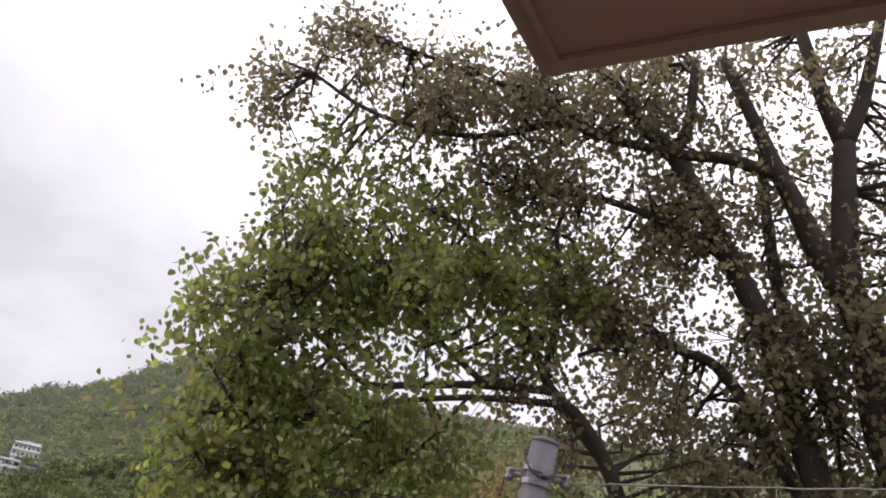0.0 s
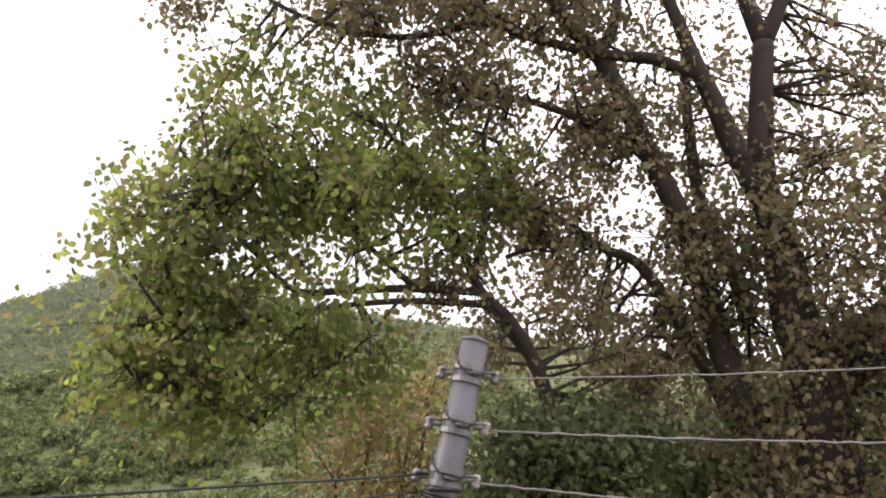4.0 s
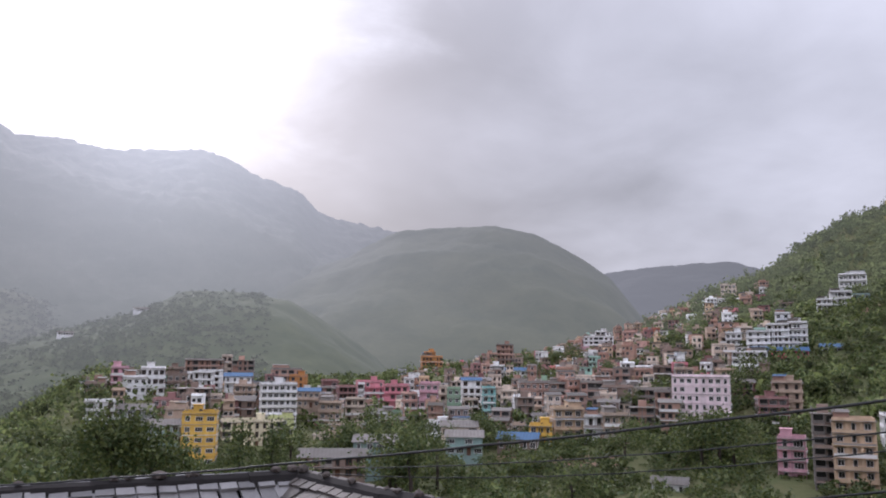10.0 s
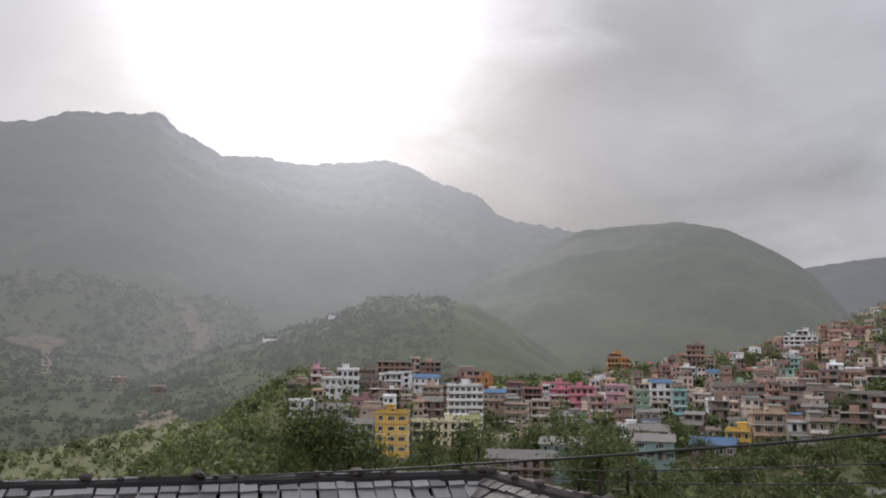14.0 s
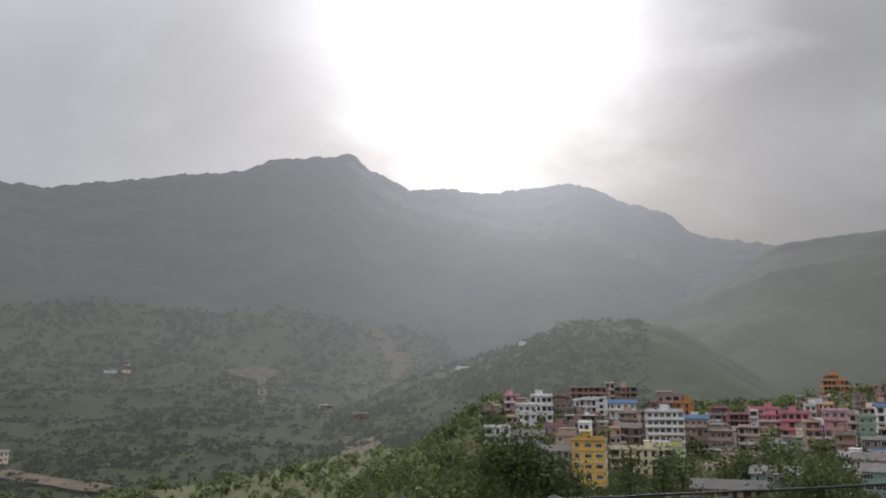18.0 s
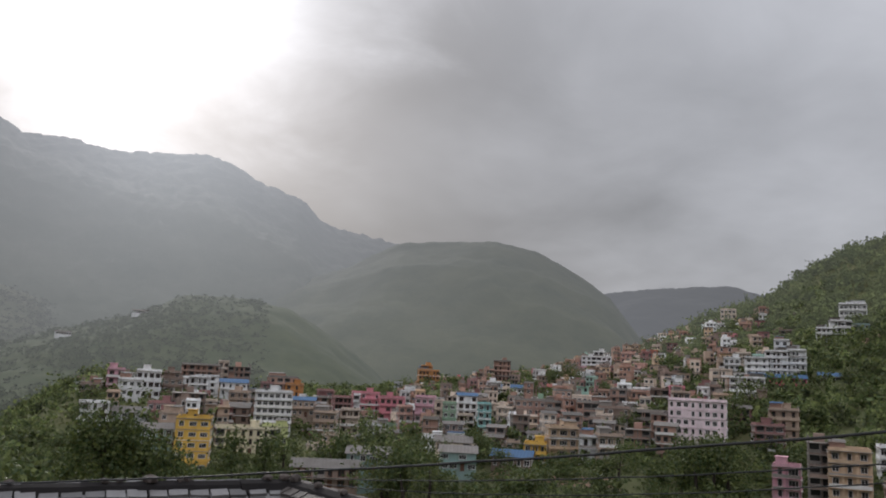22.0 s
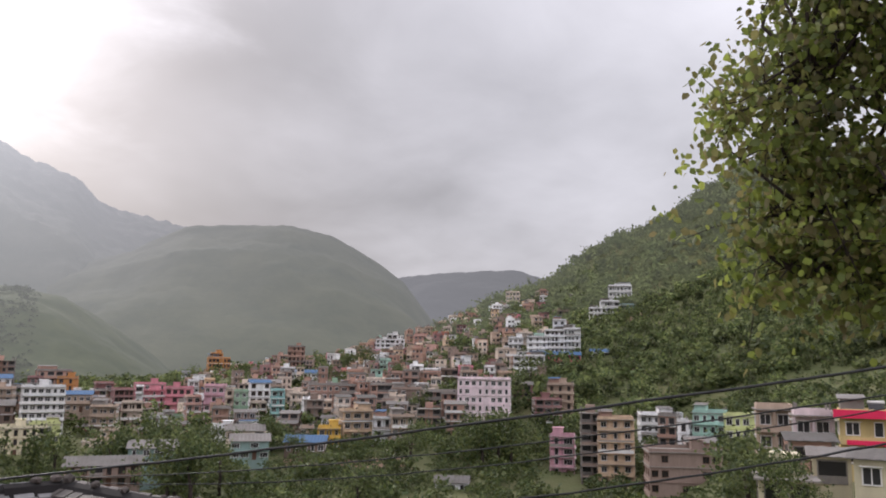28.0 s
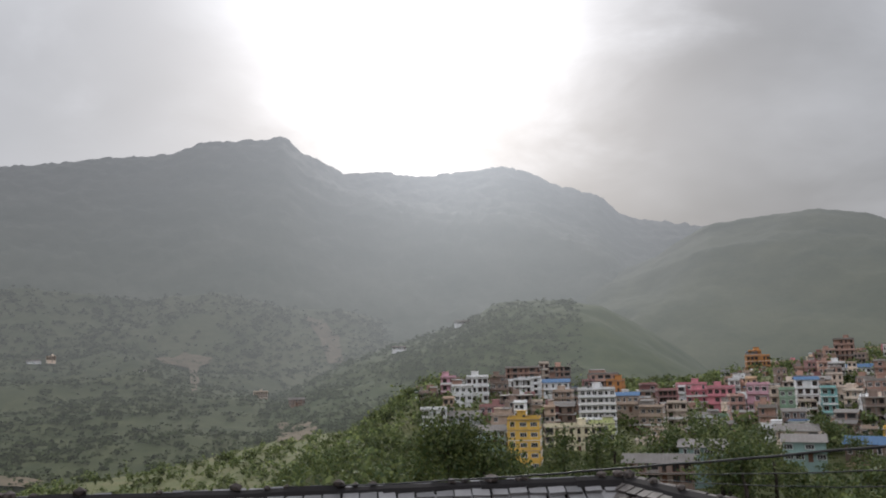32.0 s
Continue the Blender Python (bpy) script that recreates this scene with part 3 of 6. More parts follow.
def house(x, y, top, w, n, h, colour, roof, turn=None, depth=None, blank=0.07, porch=True):
    """A town house whose roof edge lies at height top; its front faces the terrace, give or take some turn."""
    r = math.hypot(x, y)
    rnd = random.Random(int(x * 31 + y * 17))
    if turn is None:
        turn = rnd.uniform(-14, 14) if w < 11 else rnd.uniform(-7, 7)
    d = depth or min(max(w * rnd.uniform(0.8, 1.1), 6.0), 11.0)
    facing = math.degrees(math.atan2(-x, y)) + turn
    a = radians(facing)
    cx, cy = x - math.sin(a) * d / 2, y + math.cos(a) * d / 2
    tin = roof.endswith("tin")
    top -= 0.14 * d if tin else 0.7 if roof not in ("open", "red_band") else 0.4
    z0 = top - n * h
    tin = roof.endswith("tin")
    corners = [(cx + sx * w / 2 * math.cos(a) - sy * d / 2 * math.sin(a), cy + sx * w / 2 * math.sin(a) + sy * d / 2 * math.cos(a)) for sx in (-1, 1) for sy in (-1, 1)]
    low = min(float(ground_z(px, py)) for px, py in corners) - 0.6
    if r > 570 and x < 0:
        # the scattered farmhouses stand on the far slopes
        z0 = far_slope(cx, cy)
        top, low = z0 + n * h, z0 - 4
    given = n
    while z0 - low > 0.7 * h and n < given + (2 if given < 4 else 1) and r < 700 and not (tin and given < 3):
        n, z0 = n + 1, z0 - h
    base = min(low, z0)
    FOOT.append((cx, cy, max(w, d) * 0.58 + 0.5))
    ob = new("house")
    ob.matrix_world = pose(cx, cy, base, 0, 0, facing)
    storeys = {1: "one-storey", 2: "two-storey", 3: "three-storey", 4: "four-storey", 5: "five-storey", 6: "six-storey"}[min(n, 6)]
    kind = "bare brick" if colour == "brick" else colour + "-painted"
    tagged(ob, f"{kind} {storeys} town house {ROOF_WORDS[roof]}", "house", group="houses of the hill town")
    W = WALL[colour]
    z0, zt = z0 - base, top - base
    veranda = porch and roof in ("balcony", "columns") or porch and roof == "flat" and n >= 2 and w > 5 and r > 150 and rnd.random() < 0.4
    back = 1.5 if roof == "open" else 1.25 if veranda else 0.0
    part("wall", Shape().box(-w / 2, w / 2, -d / 2 + back, d / 2, 0, zt).done("wall", [W]), ob)
    raw = colour in ("brick", "brown") and roof == "open" or colour == "brick"
    for k in range(1, n + (0 if tin else 1)):
        zz = z0 + k * h
        out = 0.25 if k < n else 0.45
        s = Shape().box(-w / 2 - out, w / 2 + out, -d / 2 - out, d / 2 + out, zz - 0.16, zz + 0.004)
        part("floor_slab" if k < n else "roof_slab", s.done("slab", [CONCRETE if raw or k == n else rnd.choice((W, W, WALL["white"], CONCRETE))]), ob)
    if raw:
        for sx in (-1, 1):
            for sy in (-1, 1):
                up = zt + (1.6 if roof == "open" else 0.0)
                part("column", Shape().box(sx * w / 2 - 0.17, sx * w / 2 + 0.17, sy * d / 2 - 0.17, sy * d / 2 + 0.17, 0, up).done("column", [CONCRETE]), ob)
    if back:
        nf = max(3, int(w / 3.0) + 1)
        for c in range(0 if veranda and not raw else 1, nf if veranda and not raw else nf - 1):
            xx = -w / 2 + c * w / (nf - 1)
            part("column", Shape().box(xx - 0.15, xx + 0.15, -d / 2 - 0.1, -d / 2 + 0.2, 0, zt - 0.17).done("column", [W if veranda else CONCRETE]), ob)
    if veranda:
        for k in range(1, n):
            zz = z0 + k * h
            part("railing", Shape().box(-w / 2, w / 2, -d / 2 - 0.22, -d / 2 - 0.12, zz + 0.006, zz + rnd.choice((0.5, 0.8, 0.9))).done("railing", [rnd.choice((W, W, FRAME_WHITE, CONCRETE))]), ob)
    # openings
    style = "open" if roof == "open" or (raw and rnd.random() < 0.4) else ("white" if rnd.random() < 0.62 else "wood")
    nc = max(1, int(round(w / rnd.choice((2.3, 2.6, 2.9, 3.2)))))
    family = {"open": ("open", "open", "bay"), "white": ("white", "white", "wide", "narrow"), "wood": ("wood", "wood", "narrow_wood", "bay")}[style]
    if roof == "balcony":
        family = ("bay", "wide", "bay")
    shrink = rnd.uniform(0.92, 1.12) if r > 150 and roof != "balcony" else 1.0
    lanes = [rnd.choice(family) for _ in range(nc)]
    if rnd.random() < 0.5:
        lanes = [lanes[min(c, nc - 1 - c)] for c in range(nc)]
    me = WIN[style]
    ns = max(1, int(round(d / 3.4))) if r < 345 else 0
    for k in range(n):
        zc = z0 + k * h + h * 0.52
        for c in range(nc):
            xx = (c + 0.5) / nc * w - w / 2
            if k == 0 and c == nc // 2 and n > 1:
                q = part("door", DOOR, ob)
                q.matrix_basis = pose(xx, -d / 2 + back, z0 + 0.02)
                continue
            kind_w = lanes[c]
            if w / nc < 2.55 and kind_w in ("bay", "wide"):
                kind_w = style
            if rnd.random() < blank and (r > 150 or blank > 0.5):
                continue
            part("window", WIN[kind_w], ob).matrix_basis = pose(xx, -d / 2 + back, zc) @ Matrix.Diagonal((shrink, 1, shrink, 1))
        for c in range(ns):
            yy = (c + 0.5) / ns * (d - back) - d / 2 + back
            if turn > 2 or r < 140:
                part("window", me, ob).matrix_basis = pose(-w / 2, yy, zc, 0, 0, -90)
            if turn < -2 or r < 140:
                part("window", me, ob).matrix_basis = pose(w / 2, yy, zc, 0, 0, 90)
    # balconies
    if not veranda and (roof == "red_band" or n >= 2 and r > 150 and rnd.random() < 0.5):
        for k in range(1, n) if n > 1 else range(0, 1):
            zz = z0 + k * h
            s = Shape().box(-w / 2, w / 2, -d / 2 - 1.2, -d / 2 - 0.26, zz - 0.13, zz)
            bal = part("balcony", s.done("balcony", [CONCRETE if raw else W]), ob)
            s = Shape().box(-w / 2, w / 2, -d / 2 - 1.2, -d / 2 - 1.12, zz, zz + (0.85 if rnd.random() < 0.6 else 0.3))
            for c in range(int(w / 1.6) + 1):
                xx = min(-w / 2 + 0.05 + c * 1.6, w / 2 - 0.05)
                s.box(xx - 0.05, xx + 0.05, -d / 2 - 1.19, -d / 2 - 1.11, zz, zz + 1.0)
            part("railing", s.done("railing", [W if rnd.random() < 0.7 else FRAME_WHITE]), bal)
    if roof == "red_band":
        part("fascia", Shape().box(-w / 2 - 0.7, w / 2 + 0.7, -d / 2 - 1.5, -d / 2 - 1.3, zt - 0.3, zt + 0.7).box(-w / 2 + 0.6, w / 2 + 0.4, -d / 2 - 1.5, -d / 2 - 1.3, zt - h - 0.1, zt - h + 0.45)
             .done("fascia", [RED_BAND]), ob, "bright red painted fascia board")
        part("roof_slab", Shape().box(-w / 2 - 0.7, w / 2 + 0.7, -d / 2 - 1.3, d / 2, zt + 0.01, zt + 0.15).done("roof_slab", [CONCRETE]), ob)
    # roofs
    if tin:
        m = {"tin": TIN, "blue_tin": TIN_BLUE, "red_tin": TIN_RED}[roof]
        o, rise = 0.6, 0.16 * d
        ribs = max(4, int(w / 0.9)) * 2
        v, f = [], []
        for zoff in (0.0, -0.06):
            for q, ye, ze in ((0, -d / 2 - o, zt - 0.05), (1, 0.0, zt + rise), (2, d / 2 + o, zt - 0.05)):
                for c in range(ribs + 1):
                    v.append((-w / 2 - o + c * (w + 2 * o) / ribs, ye, ze + zoff + (0.07 if c % 2 and zoff == 0 else 0.0)))
        k = ribs + 1
        for q in range(2):
            for c in range(ribs):
                f.append((q * k + c, q * k + c + 1, (q + 1) * k + c + 1, (q + 1) * k + c))
                f.append((3 * k + q * k + c, 3 * k + (q + 1) * k + c, 3 * k + (q + 1) * k + c + 1, 3 * k + q * k + c + 1))
            for c in (0, ribs):
                f.append((q * k + c, (q + 1) * k + c, 3 * k + (q + 1) * k + c, 3 * k + q * k + c))
        for c in range(ribs):
            f.append((c, 3 * k + c, 3 * k + c + 1, c + 1))
            f.append((2 * k + c, 2 * k + c + 1, 5 * k + c + 1, 5 * k + c))
        part("roof", mesh("roof", v, f, [m]), ob)
        for side in (-1, 1):
            s = Shape().solid([(side * w / 2, -d / 2, zt), (side * w / 2, d / 2, zt), (side * w / 2, 0, zt + rise - 0.06), (side * (w / 2 - 0.15), -d / 2, zt), (side * (w / 2 - 0.15), d / 2, zt),
                               (side * (w / 2 - 0.15), 0, zt + rise - 0.06)], [(0, 1, 2), (3, 5, 4), (0, 3, 4, 1), (1, 4, 5, 2), (2, 5, 3, 0)])
            part("gable", s.done("gable", [W]), ob)
    elif roof != "open":
        ph = 0.75
        o = 0.12
        s = Shape().box(-w / 2, w / 2, -d / 2, -d / 2 + o, zt, zt + ph).box(-w / 2, w / 2, d / 2 - o, d / 2, zt, zt + ph)
        s.box(-w / 2, -w / 2 + o, -d / 2 + o, d / 2 - o, zt, zt + ph).box(w / 2 - o, w / 2, -d / 2 + o, d / 2 - o, zt, zt + ph)
        part("parapet", s.done("parapet", [W if not raw else CONCRETE]), ob)
        if rnd.random() < 0.55 and w > 6:
            xx = rnd.uniform(-w / 4, w / 4)
            part("stair_head", Shape().box(xx - 1.4, xx + 1.4, d / 2 - 3.6, d / 2 - 0.4, zt, zt + 2.3).box(xx - 1.7, xx + 1.7, d / 2 - 3.9, d / 2 - 0.1, zt + 2.3, zt + 2.45)
                 .done("stair_head", [W]), ob)
        if rnd.random() < 0.4 and w > 5.5:
            # a lean-to of tin sheets on the roof
            x0, x1 = sorted((rnd.choice((-1, 1)) * w * 0.46, rnd.uniform(-0.1, 0.1) * w))
            y0, y1, hi = -d / 2 + rnd.uniform(0.8, 2.2), d / 2 - 0.5, rnd.uniform(1.9, 2.4)
            shed = part("roof_shed", Shape().box(x0, x1, y0 + 0.3, y1, zt, zt + hi).done("roof_shed", [rnd.choice((W, CONCRETE, WALL["brick"]))]), ob)
            part("tin_sheet", Shape().solid([(x0 - 0.3, y0 - 0.3, zt + hi - 0.12), (x1 + 0.3, y0 - 0.3, zt + hi - 0.12), (x1 + 0.3, y1 + 0.3, zt + hi + 0.34), (x0 - 0.3, y1 + 0.3, zt + hi + 0.34),
                                             (x0 - 0.3, y0 - 0.3, zt + hi - 0.06), (x1 + 0.3, y0 - 0.3, zt + hi - 0.06), (x1 + 0.3, y1 + 0.3, zt + hi + 0.40), (x0 - 0.3, y1 + 0.3, zt + hi + 0.40)], BOX_FACES)
                 .done("tin_sheet", [TIN if rnd.random() < 0.8 else TIN_BLUE]), shed)
        if rnd.random() < 0.4 and r < 330:
            # starter columns for a storey to come
            for sx in (-1, 1):
                for sy in (-1, 1):
                    part("column", Shape().box(sx * (w / 2 - 0.3) - 0.13, sx * (w / 2 - 0.3) + 0.13, sy * (d / 2 - 0.3) - 0.13, sy * (d / 2 - 0.3) + 0.13, zt, zt + 1.5).done("column", [CONCRETE]), ob)
        if rnd.random() < 0.45:
            q = part("water_tank", TANK_MESH, ob, "black plastic water tank")
            q.matrix_basis = pose(rnd.uniform(-w / 3, w / 3), rnd.uniform(-d / 4, d / 4), zt + 0.005)
    else:
        part("stair_head", Shape().box(-1.3, 1.3, d / 2 - 3.4, d / 2 - 0.6, zt, zt + 2.2).done("stair_head", [W]), ob)
    return ob


house(-80, 322, 4.8, 6.2, 3, 2.88, 'pink', 'flat')
house(-72, 314, 1.4, 7.4, 2, 3.20, 'white', 'flat')
house(-69, 327, 4.7, 8.9, 2, 3.50, 'white', 'flat')
house(-60, 396, 8.1, 17.9, 3, 2.94, 'brick', 'flat')
house(-50, 399, 10.2, 4.9, 3, 3.19, 'cream', 'flat')
house(-42, 396, 7.9, 10.3, 3, 2.72, 'brick', 'open')
house(-54, 371, 3.2, 9.4, 2, 2.60, 'white', 'flat')
house(-40, 360, 1.9, 11.4, 2, 2.96, 'white', 'blue_tin')
house(-64, 344, 0.3, 8.6, 1, 3.50, 'teal', 'flat')
house(-50, 308, -2.7, 11.7, 3, 2.75, 'brown', 'open')
house(-43, 315, -5.3, 4.3, 2, 2.60, 'cream', 'flat')
house(-19, 309, -0.8, 13.2, 4, 2.76, 'white', 'flat', porch=False)
house(-40, 259, -8.5, 10.3, 4, 3.24, 'yellow', 'flat')
house(-26, 287, -13.0, 20.5, 3, 2.89, 'buff', 'flat', porch=False)
house(-17, 292, -12.2, 9.1, 3, 3.21, 'lime', 'flat', porch=False)
house(-75, 280, -6.1, 9.0, 3, 2.80, 'white', 'flat')
house(-66, 288, -8.2, 11.0, 2, 2.60, 'grey', 'tin')
house(-58, 302, -6.3, 10.2, 3, 2.81, 'maroon', 'flat')
house(-52, 267, -11.9, 9.4, 2, 2.60, 'teal', 'tin')
house(-21, 401, 4.1, 14.0, 3, 3.30, 'brick', 'flat')
house(-16, 392, 1.0, 7.6, 2, 2.97, 'orange', 'flat')
house(-34, 316, -6.4, 10.6, 2, 3.00, 'brown', 'tin')
house(-36, 343, -2.4, 7.7, 2, 2.73, 'tan', 'flat')
house(-9, 340, -3.8, 9.1, 2, 3.37, 'tan', 'blue_tin')
house(-0, 318, -7.9, 8.6, 2, 3.46, 'tan', 'flat')
house(10, 328, -6.9, 7.4, 2, 3.18, 'cream', 'flat')
house(0, 400, -1.3, 7.5, 2, 3.50, 'maroon', 'flat')
house(19, 380, -1.2, 12.5, 4, 2.77, 'rose', 'flat')
house(30, 371, -2.6, 10.9, 3, 3.46, 'rose', 'flat')
house(14, 376, -2.1, 2.6, 2, 3.00, 'white', 'flat')
house(40, 328, -0.5, 7.7, 4, 3.42, 'pink', 'flat')
house(33, 332, -4.8, 5.5, 3, 3.12, 'salmon', 'flat')
house(13, 230, -13.6, 12.3, 2, 2.60, 'teal', 'tin')
house(1, 212, -15.7, 17.0, 2, 2.60, 'brown', 'tin')
house(65, 516, 11.9, 13.3, 4, 3.10, 'orange', 'flat')
house(64, 518, 14.8, 6.5, 3, 2.60, 'orange', 'flat')
house(42, 478, 3.6, 5.1, 3, 3.50, 'grey', 'flat')
house(43, 418, 0.4, 6.5, 3, 2.77, 'white', 'flat')
house(79, 534, 8.1, 9.9, 2, 3.35, 'cream', 'flat')
house(46, 329, -1.8, 4.7, 4, 3.19, 'cream', 'flat')
house(50, 326, -2.5, 5.3, 4, 3.13, 'green', 'flat')
house(64, 322, -2.0, 5.1, 4, 3.03, 'aqua', 'flat')
house(60, 340, 1.1, 8.1, 5, 3.04, 'white', 'blue_tin')
house(97, 419, 5.2, 15.5, 3, 2.93, 'white', 'blue_tin')
house(86, 329, 0.2, 14.9, 5, 3.21, 'brick', 'flat')
house(74, 330, -3.4, 6.8, 3, 2.96, 'cream', 'flat')
house(108, 493, 19.8, 10.5, 5, 3.08, 'brick', 'flat')
house(100, 510, 12.1, 9.8, 3, 3.00, 'maroon', 'flat')
house(182, 530, 26.9, 20.3, 4, 2.78, 'white', 'flat')
house(185, 535, 30.8, 6.9, 2, 2.88, 'white', 'flat')
house(165, 523, 19.5, 14.3, 3, 3.38, 'pink', 'flat')
house(182, 514, 18.3, 23.5, 3, 3.00, 'crimson', 'flat')
house(205, 523, 30.4, 15.5, 4, 3.21, 'salmon', 'flat')
house(214, 513, 32.6, 9.7, 6, 3.03, 'vermilion', 'flat')
house(128, 431, 6.4, 15.5, 3, 2.62, 'white', 'red_tin')
house(103, 305, 1.0, 11.6, 4, 3.28, 'brick', 'flat')
house(108, 293, -0.4, 11.4, 4, 3.02, 'brown', 'flat')
house(117, 276, -0.8, 14.9, 5, 2.84, 'brick', 'balcony')
house(124, 258, 4.2, 18.6, 4, 2.9, 'blush', 'flat', turn=-4, porch=False)
house(76, 251, -6.3, 9.5, 3, 3.16, 'peach', 'flat')
house(66, 249, -11.5, 6.9, 2, 2.92, 'yellow', 'flat')
house(83, 246, -8.4, 7.0, 2, 3.50, 'white', 'columns')
house(88, 241, -7.5, 7.4, 2, 3.50, 'tan', 'columns')
house(57, 243, -14.1, 12.1, 1, 3.50, 'brown', 'blue_tin')
house(39, 233, -12.6, 10.5, 2, 2.60, 'teal', 'tin')
house(41, 255, -11.4, 11.5, 1, 3.08, 'cream', 'tin')
house(191, 338, 23.5, 9.8, 3, 2.70, 'white', 'flat')
house(199, 335, 26.8, 9.2, 4, 2.77, 'white', 'flat')
house(207, 333, 27.7, 8.6, 4, 3.01, 'white', 'flat')
house(205, 341, 32.3, 6.3, 2, 2.84, 'white', 'flat')
house(197, 325, 15.8, 17.0, 2, 2.92, 'crimson', 'blue_tin')
house(167, 303, 13.6, 13.0, 4, 2.70, 'white', 'balcony')
house(177, 359, 11.6, 10.9, 2, 2.60, 'cream', 'flat')
house(167, 358, 7.0, 10.1, 1, 3.50, 'tan', 'flat')
house(156, 259, 2.5, 9.4, 4, 3.18, 'tan', 'flat')
house(147, 252, -2.7, 9.2, 4, 2.68, 'maroon', 'balcony')
house(124, 205, -11.4, 6.8, 4, 2.91, 'pink', 'flat')
house(125.5, 192, -4.2, 5.2, 6, 2.86, 'brown', 'open', turn=3)
house(146, 185, -4.4, 5.0, 4, 2.9, 'brick', 'flat')
house(141, 172, -5.2, 2.6, 5, 2.9, 'white', 'flat', turn=2)
house(150, 186, -6.2, 7.5, 4, 2.9, 'grey', 'open')
house(139, 163, -9.2, 7.0, 2, 3.0, 'brick', 'tin', turn=8)
house(129.5, 186, -5.3, 9.6, 5, 3.0, 'peach', 'columns', turn=3)
house(166, 215, -6.2, 10.8, 3, 2.95, 'white', 'balcony')
house(128, 154, -10.9, 18.8, 2, 3.4, 'brown', 'flat', turn=10, blank=0.6, porch=False)
house(152, 175, -3.1, 8.4, 4, 2.99, 'mint', 'flat')
house(157, 168, -3.6, 8.6, 3, 3.21, 'lime', 'flat')
house(289, 408, 60.0, 13.7, 2, 3.50, 'white', 'flat')
house(261, 391, 43.8, 9.8, 4, 2.76, 'white', 'balcony')
house(269, 390, 48.1, 10.4, 4, 3.34, 'white', 'balcony')
house(279, 388, 46.6, 8.7, 3, 2.83, 'teal', 'flat')
house(290, 351, 35.5, 9.0, 1, 3.50, 'white', 'blue_tin')
house(279, 531, 65.7, 10.3, 4, 3.31, 'cream', 'flat')
house(300, 473, 60.3, 12.3, 3, 2.66, 'brick', 'flat')
house(284, 517, 51.4, 11.2, 2, 3.50, 'vermilion', 'flat')
house(269, 445, 46.0, 11.0, 3, 2.88, 'brown', 'flat')
house(369, 523, 96.8, 8.8, 2, 3.05, 'cream', 'flat')
house(222, 327, 17.7, 12.6, 1, 3.50, 'white', 'blue_tin')
house(85.5, 197, -21.3, 8.5, 1, 2.60, 'white', 'tin')
house(-121, 323, -21.5, 6.4, 1, 2.60, 'white', 'tin')
house(-108, 330, -20.5, 10.0, 1, 2.6, 'white', 'tin')
house(-440, 407, -37.8, 7.8, 2, 3.06, 'cream', 'tin')
house(-410, 801, 25.4, 14.8, 3, 3.37, 'cream', 'flat')
house(-317, 691, 4.5, 14.0, 2, 2.60, 'brown', 'tin')
house(-760, 863, 41.6, 16.6, 1, 3.50, 'white', 'tin')
house(-570, 822, 28.0, 7.6, 1, 3.50, 'white', 'tin')
house(-681, 1166, 122.5, 18.9, 3, 2.60, 'white', 'tin')
house(-214, 936, 66.2, 18.6, 1, 3.50, 'white', 'tin')
house(-278, 887, 44.2, 15.0, 1, 2.84, 'white', 'tin')
house(-889, 1082, 80, 12, 1, 3.0, 'white', 'tin')
house(-745, 876, 60, 11, 2, 2.8, 'cream', 'flat')
house(-640, 1010, 70, 14, 1, 3.0, 'white', 'tin')
house(90.7, 90.4, 2.6, 4.9, 2, 3.2, 'tan', 'balcony', turn=4, depth=6)
house(84.6, 77.8, 2.5, 4.6, 1, 3.3, 'blush', 'balcony', turn=4, depth=5.5)
house(84.7, 70.2, 2.6, 5.6, 1, 3.3, 'paleyellow', 'red_band', turn=4, depth=5.5)
house(71.9, 66.6, 0.5, 4.4, 1, 3.2, 'brick', 'tin', turn=10, depth=4.5)
house(65.7, 58.5, -0.2, 3.4, 1, 3.2, 'buff', 'tin', turn=4, depth=4.2)
house(63.6, 50.6, 0.4, 5.6, 1, 3.2, 'buff', 'tin', turn=-6, depth=4.6)
house(60.1, 58.7, -2.4, 5.0, 1, 3.0, 'buff', 'open', turn=4, depth=5)
house(101, 73.5, 4.9, 5.6, 1, 3.3, 'buff', 'blue_tin', turn=3, depth=6)
house(51, 37.2, 0.9, 1.6, 1, 2.4, 'tan', 'blue_tin', turn=5, depth=2.2)


def solar_heater():
    ob = new("solar_water_heater")
    tagged(ob, "rooftop solar water heater with white tank and dark panel", "water heater")
    ob.matrix_world = pose(87.4, 70.8, 2.365, 0, 0, -50)
    part("tank", Shape().tube([(-0.95, 0.45, 1.35), (-0.88, 0.45, 1.35), (0.88, 0.45, 1.35), (0.95, 0.45, 1.35)], [0.16, 0.24, 0.24, 0.16], 14).done("tank", [FRAME_WHITE], True), ob, "white enamelled water tank")
    v = [(-0.85, -0.85, 0.12), (0.85, -0.85, 0.12), (0.85, 0.35, 1.2), (-0.85, 0.35, 1.2)]
    part("panel", mesh("panel", v + [(x, y - 0.05, z + 0.07) for x, y, z in v], BOX_FACES, [GLASS_OR_SHADE]), ob, "dark glass collector panel")
    for sx in (-0.8, 0.8):
        part("leg", Shape().box(sx - 0.025, sx + 0.025, 0.42, 0.48, 0, 1.15).done("leg", [CLAMP]), ob)
        part("leg", Shape().box(sx - 0.025, sx + 0.025, -0.83, -0.78, 0, 0.13).done("leg", [CLAMP]), ob)


solar_heater()


